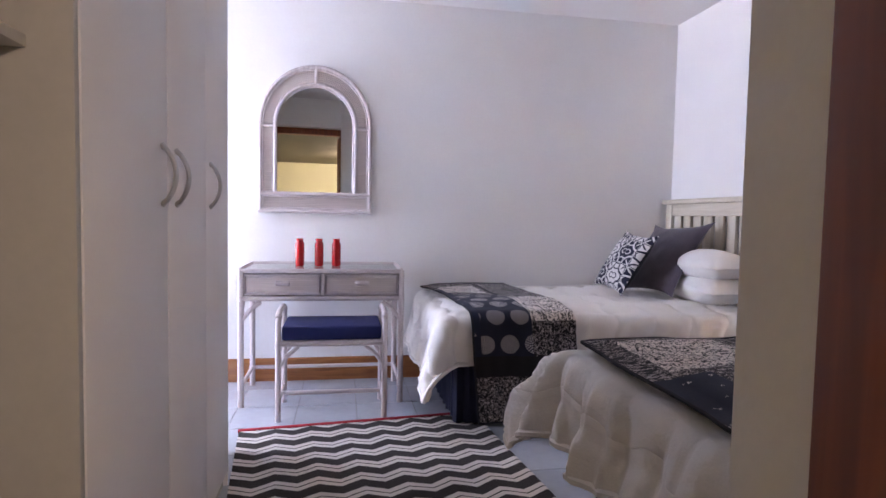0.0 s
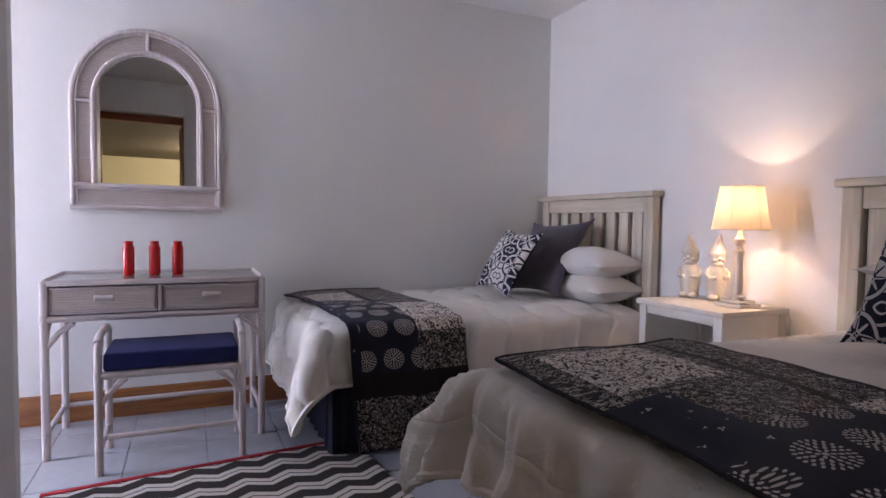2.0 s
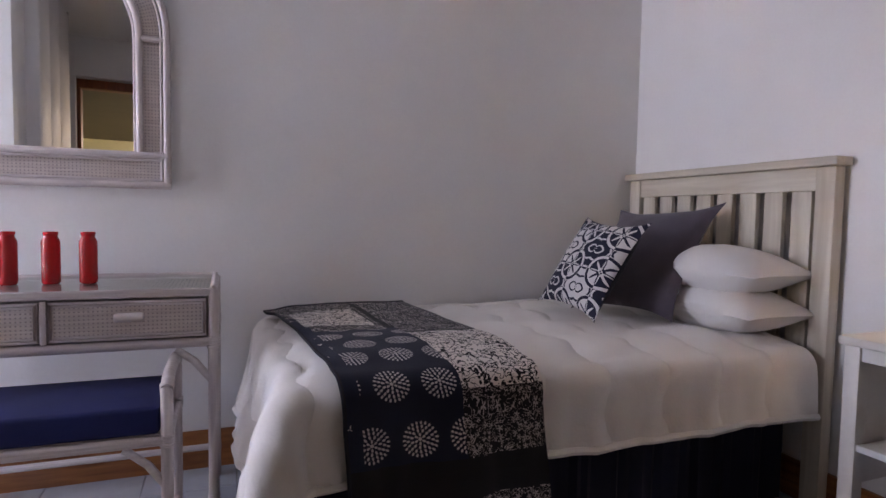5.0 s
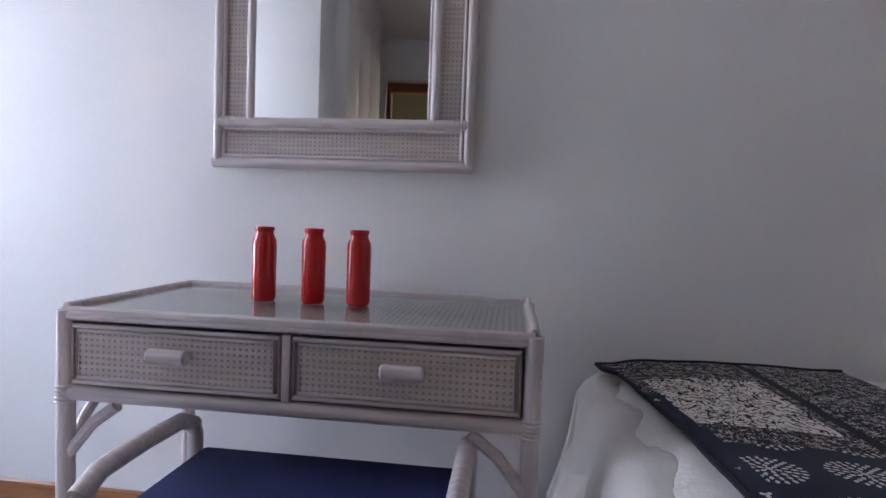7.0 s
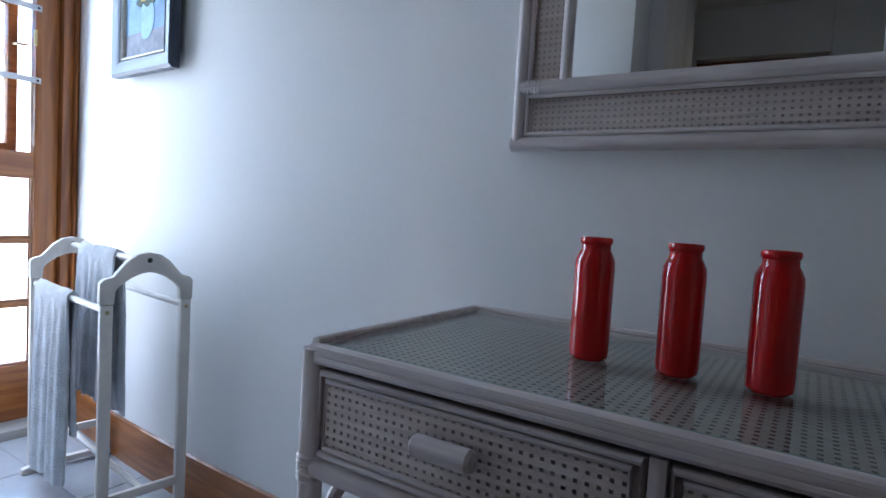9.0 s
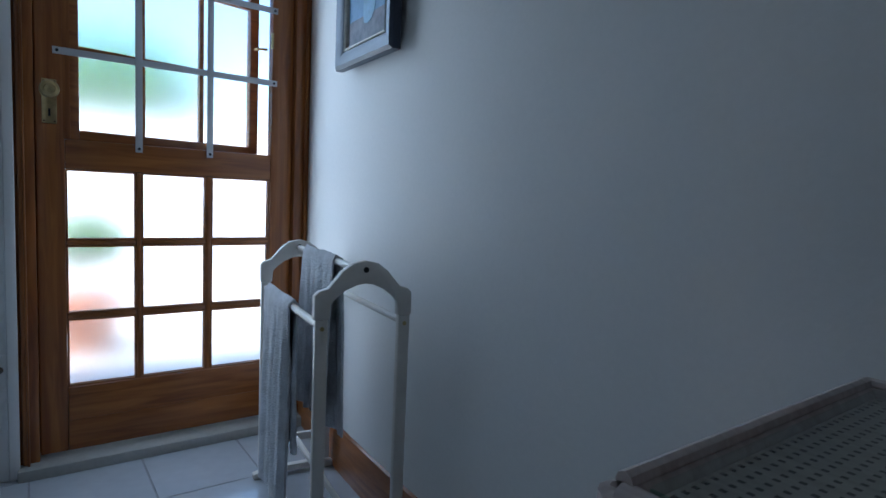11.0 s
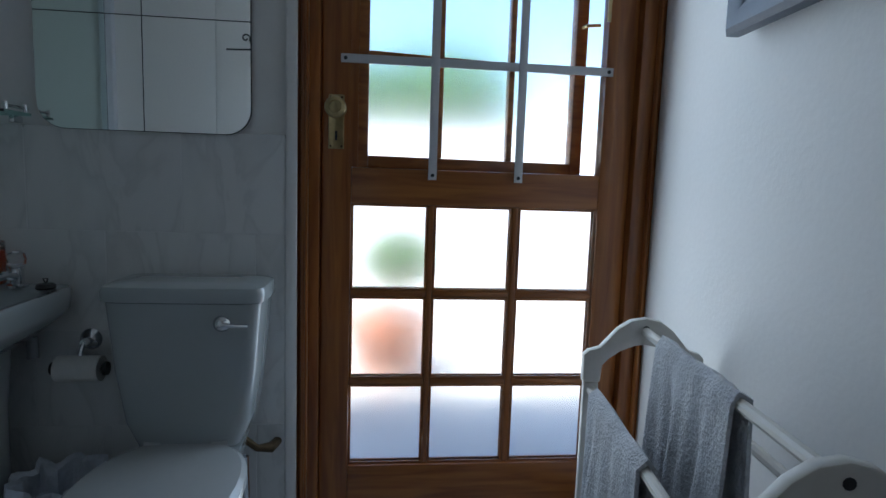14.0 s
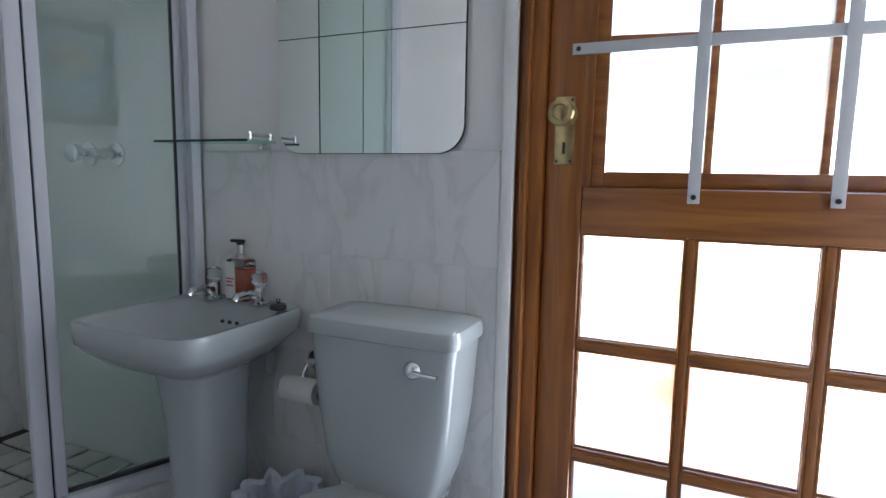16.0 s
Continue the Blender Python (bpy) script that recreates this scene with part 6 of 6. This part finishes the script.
t = bmesh.new()
secs = [(-2.075, 0.105, 0.090, 0.640, 0.6), (-2.05, 0.130, 0.112, 0.650, 0.5), (-2.030, 0.165, 0.152, 0.680, 0.42), (-2.024, 0.184, 0.180, 0.708, 0.34), (-2.022, 0.193, 0.192, 0.724, 0.30), (-2.022, 0.195, 0.195, 0.766, 0.29), (-2.022, 0.191, 0.191, 0.774, 0.29),
        (-1.998, 0.160, 0.172, 0.772, 0.34), (-1.994, 0.154, 0.166, 0.764, 0.36), (-1.992, 0.149, 0.160, 0.742, 0.40), (-1.985, 0.128, 0.138, 0.715, 0.5), (-1.985, 0.095, 0.105, 0.682, 0.6), (-1.99, 0.05, 0.05, 0.664, 0.8), (-1.99, 0.02, 0.02, 0.662, 0.9)]
rings = [[t.verts.new(p) for p in ring(*s)] for s in secs]
for a, b in zip(rings, rings[1:]):
    for j in range(40):
        t.faces.new((a[j], a[(j + 1) % 40], b[(j + 1) % 40], b[j]))
t.faces.new(rings[0][::-1])
t.faces.new(rings[-1])
part("bowl", t, PORCELAIN, basin, smooth=50)
t = bmesh.new()
rings = [[t.verts.new(p) for p in ring(*s)] for s in ((-2.06, 0.095, 0.092, 0.0, 0.6), (-2.06, 0.085, 0.082, 0.05, 0.6), (-2.06, 0.078, 0.076, 0.30, 0.6), (-2.055, 0.082, 0.080, 0.50, 0.6), (-2.05, 0.098, 0.092, 0.642, 0.6))]
for a, b in zip(rings, rings[1:]):
    for j in range(40):
        t.faces.new((a[j], a[(j + 1) % 40], b[(j + 1) % 40], b[j]))
part("pedestal", t, PORCELAIN, basin)
part("drain", lathe([(0.022, 0), (0.022, 0.003), (0.014, 0.002)], (-1.99, BY, 0.663), n=16), CHROME, basin)
for k, y in enumerate((-0.012, 0.012, 0.036)):
    part("overflow_hole", lathe([(0.006, 0), (0.006, 0.002)], (-2.127 + 0.002, BY + y, 0.728), n=10, axis="x"), BLACK, basin)
part("waste_pipe", tube([(-2.165, BY + 0.100, 0.600), (-2.165, BY + 0.100, 0.652)], [0.014, 0.012], n=12), BINPLASTIC, basin)
for y in (-0.075, 0.075):
    bm = lathe([(0.022, 0), (0.022, 0.006), (0.015, 0.010), (0.014, 0.045), (0.018, 0.050)], (-2.165, BY + y, 0.773), n=16)
    tube([(-2.155, BY + y, 0.800), (-2.115, BY + y, 0.808), (-2.085, BY + y, 0.806), (-2.078, BY + y, 0.797)], [0.011, 0.010, 0.009, 0.009], bm, 10)
    tap = part("tap", bm, CHROME, basin, "chrome pillar tap")
    part("tap_head", lathe([(0.012, 0.050), (0.019, 0.055), (0.021, 0.068), (0.018, 0.080), (0.012, 0.083)], (-2.165, BY + y, 0.773), n=10), CRYSTAL, tap, "clear acrylic tap head")
    part("cap", lathe([(0.010, 0.0835), (0.010, 0.0865)], (-2.165, BY + y, 0.773), n=12), CHROME, tap)
bm = lathe([(0.020, 0), (0.022, 0.004), (0.018, 0.012), (0.005, 0.014)], (-2.150, BY + 0.145, 0.773), n=16)
tube([(-2.150, BY + 0.145, 0.786), (-2.150, BY + 0.140, 0.797), (-2.152, BY + 0.150, 0.797), (-2.150, BY + 0.147, 0.787)], 0.002, bm, 6)
single_mesh("basin_plug", bm, BLACK, Matrix(), "black rubber basin plug on a ring", "basin plug", smooth=40)
SOAP = (-2.185, 2.258, 0.773)
soap = thing("soap_dispenser", SOAP, "clear soap bottle with orange soap, white label and black pump", "soap dispenser")
part("bottle", box(SOAP[0] - 0.022, SOAP[0] + 0.022, SOAP[1] - 0.034, SOAP[1] + 0.034, 0.774, 0.882, 0.008, seg=3), CRYSTAL, soap)
part("liquid", box(SOAP[0] - 0.0195, SOAP[0] + 0.0195, SOAP[1] - 0.0315, SOAP[1] + 0.0315, 0.777, 0.858, 0.006), ORANGEGLASS, soap)
lab = part("label", box(SOAP[0] + 0.0222, SOAP[0] + 0.0230, SOAP[1] - 0.032, SOAP[1] + 0.000, 0.780, 0.876), PAPER, soap, "white printed label")
for z, wdt in ((0.83, 0.026), (0.822, 0.020), (0.812, 0.024)):
    part("printed_bar", box(SOAP[0] + 0.0231, SOAP[0] + 0.0234, SOAP[1] - 0.029, SOAP[1] - 0.029 + wdt, z, z + 0.004), LABELRED, lab)
part("collar", lathe([(0.012, 0.882), (0.012, 0.893), (0.008, 0.894), (0.008, 0.918)], (SOAP[0], SOAP[1], 0), n=14), STEEL, soap)
bm = lathe([(0.009, 0.918), (0.010, 0.922), (0.010, 0.928)], (SOAP[0], SOAP[1], 0), n=12)
box(SOAP[0] - 0.008, SOAP[0] + 0.008, SOAP[1] - 0.028, SOAP[1] + 0.010, 0.924, 0.932, 0.002, bm)
part("pump", bm, BLACK, soap, "black pump head")

# ---- bathroom mirror of four sheets and glass shelf ----
bmir = thing("bathroom_mirror", (WEST, 2.617, 1.15), "frameless wall mirror of four sheets with rounded corners", "mirror")
MY0, MY1, MZ0, MZ1, MC, MZC, RC = 2.377, 2.868, 1.152, 1.690, 2.6185, 1.420, 0.062


def quarter(y0, y1, z0, z1, which):
    pts = [(y0, z0), (y1, z0), (y1, z1), (y0, z1)]
    out = []
    for i, (y, z) in enumerate(pts):
        if i != which:
            out.append((y, z))
            continue
        sy, sz = (1 if i in (0, 3) else -1), (1 if i in (0, 1) else -1)
        cy, cz = y + sy * RC, z + sz * RC
        arc = [(cy - sy * RC * math.cos(a), cz - sz * RC * math.sin(a)) for a in [math.pi / 2 * k / 10 for k in range(11)]]
        out += arc if i in (0, 2) else arc[::-1]
    return out


for (y0, y1, z0, z1, k) in ((MY0, MC - 0.0011, MZ0, MZC - 0.0011, 0), (MC + 0.0011, MY1, MZ0, MZC - 0.0011, 1), (MC + 0.0011, MY1, MZC + 0.0011, MZ1, 2), (MY0, MC - 0.0011, MZC + 0.0011, MZ1, 3)):
    o = quarter(y0, y1, z0, z1, k)
    part("mirror_sheet", prism(o, "x", WEST + 0.0152, WEST + 0.0185), MIRROR, bmir, "mirror glass sheet", None)
back = [(y, z) for k, (a, b, c, d) in enumerate(((MY0 - 0.0012, MC, MZ0 - 0.0012, MZC), (MC, MY1 + 0.0012, MZ0 - 0.0012, MZC), (MC, MY1 + 0.0012, MZC, MZ1 + 0.0012), (MY0 - 0.0012, MC, MZC, MZ1 + 0.0012)))
        for y, z in quarter(a, b, c, d, k) if abs(y - MC) > 0.001 and abs(z - MZC) > 0.001]
part("backing", prism(back, "x", WEST + 0.0105, WEST + 0.0150), SEAL, bmir, "dark ground edge of the mirror", None)

shelf = thing("glass_shelf", (WEST, 2.17, 1.178), "clear glass bathroom shelf on chrome brackets", "shelf")
part("plate_edge", box(WEST + 0.1123, WEST + 0.1145, 2.055, 2.362, 1.1762, 1.1818), SEAL, shelf, "dark green glass edge")
part("plate", box(WEST + 0.012, WEST + 0.112, 2.055, 2.362, 1.176, 1.182, 0.001), SHELFGLASS, shelf, "clear glass plate").visible_shadow = False
for y in (2.085, 2.33):
    part("bracket", box(WEST + 0.001, WEST + 0.035, y - 0.006, y + 0.006, 1.160, 1.1755, 0.002), CHROME, shelf)
part("guard_rail", tube([(WEST + 0.02, 2.358, 1.192), (WEST + 0.105, 2.358, 1.192)], 0.0035, n=8), CHROME, shelf)
for x in (WEST + 0.03, WEST + 0.10):
    part("rail_pin", tube([(x, 2.358, 1.1825), (x, 2.358, 1.199)], 0.0045, n=8), CHROME, shelf)
hook = thing("robe_hook", (-0.80, 2.57, 1.62), "scrolled wrought iron towel hook on the wall", "hook")
HX = -0.806
for s in (-1, 1):
    curl = [(HX, 2.57 + s * 0.004, 1.63), (HX, 2.57 + s * 0.006, 1.665), (HX, 2.57 + s * 0.014, 1.69)]
    curl += [(HX, 2.57 + s * (0.032 - (0.020 - 0.0011 * k) * math.cos(0.5 * k)), 1.696 + (0.020 - 0.0011 * k) * math.sin(0.5 * k)) for k in range(13)]
    part("scroll", tube(curl, 0.0035, n=6), SEAL, hook)
part("bar", tube([(HX, 2.57, 1.645), (HX, 2.51, 1.642), (HX - 0.002, 2.45, 1.640)], 0.0035, n=6), SEAL, hook)
part("prong", tube([(HX, 2.57, 1.645), (HX - 0.004, 2.572, 1.605), (HX - 0.022, 2.573, 1.592), (HX - 0.034, 2.573, 1.608)], 0.004, n=8), SEAL, hook)


# ---- pieces of floor and walls ----
def piece_mesh(name, sx, sy, sz, bevel, mat, axis="z"):
    t = bmesh.new()
    bmesh.ops.create_cube(t, size=1)
    t.transform(Matrix.Diagonal((sx, sy, sz, 1)))
    up = {"z": 2, "x": 0, "y": 1}[axis]
    top = [e for e in t.edges if all(v.co[up] > 0 for v in e.verts)]
    bmesh.ops.bevel(t, geom=top, offset=bevel, segments=1, profile=0.5, affect="EDGES")
    return finish(t, name, mat, None)


def piece(name, me, at, parent):
    ob = new(name, me)
    ob.parent = parent
    ob.location = Vector(at) - ORIGIN[parent]
    return ob


floor = structure("floor", box(-2.18, EAST, 0.29, 3.93, -0.06, -0.003), GROUT, "grey grouted bed of the tiled floor", category="floor")
TS = 0.320
tile_mesh = piece_mesh("floor_tile", TS - 0.004, TS - 0.004, 0.010, 0.0015, TILE)
ox, oy = -2.180, 3.318
rnd = random.Random(5)
for i in range(-1, 16):
    for j in range(-10, 3):
        cx, cy = ox + (i + 0.5) * TS, oy + (j + 0.5) * TS
        if cx + TS / 2 < -2.2 or cx - TS / 2 > EAST or cy - TS / 2 > north_y(cx) or cy + TS / 2 < 0.3:
            continue
        if -0.76 < cx - TS / 2 and cx + TS / 2 < -0.24 and cy + TS / 2 < WARD_Y1:
            continue
        if cx + TS / 2 < -0.8 and cy + TS / 2 < SHOWER_Y:
            continue
        piece("tile", tile_mesh, (cx, cy, -0.005 + rnd.uniform(-0.0004, 0.0004)), floor)
bed = bpy.data.objects["wall_tile_bed"]
TW, TH = 0.36, 0.250
wt = piece_mesh("wall_tile", 0.008, TW - 0.0016, TH - 0.0016, 0.001, MARBLE, "x")
cuts = {}
for r in range(5):
    z1 = 1.158 - r * TH
    z0 = max(z1 - TH, 0.0)
    shift = 0.0 if r % 2 == 0 else 0.183
    y = 2.700 - shift - 4 * TW
    while y < 2.95:
        a, b = max(y, 2.109), min(y + TW, 2.949)
        if b - a > 0.02:
            key = (round(b - a, 3), round(z1 - z0, 3))
            if key not in cuts:
                cuts[key] = piece_mesh("wall_tile", 0.008, key[0] - 0.0016, key[1] - 0.0016, 0.001, MARBLE, "x")
            piece("tile", cuts[key], (WEST + 0.006, (a + b) / 2, (z0 + z1) / 2), bed)
        y += TW
shf = bpy.data.objects["floor_shower"]
st = piece_mesh("shower_tile", 0.093, 0.093, 0.008, 0.001, SHTILE)
for i in range(14):
    for j in range(6):
        piece("tile", st, (WEST + 0.052 + i * 0.104, 1.822 - j * 0.104, 0.193), shf)
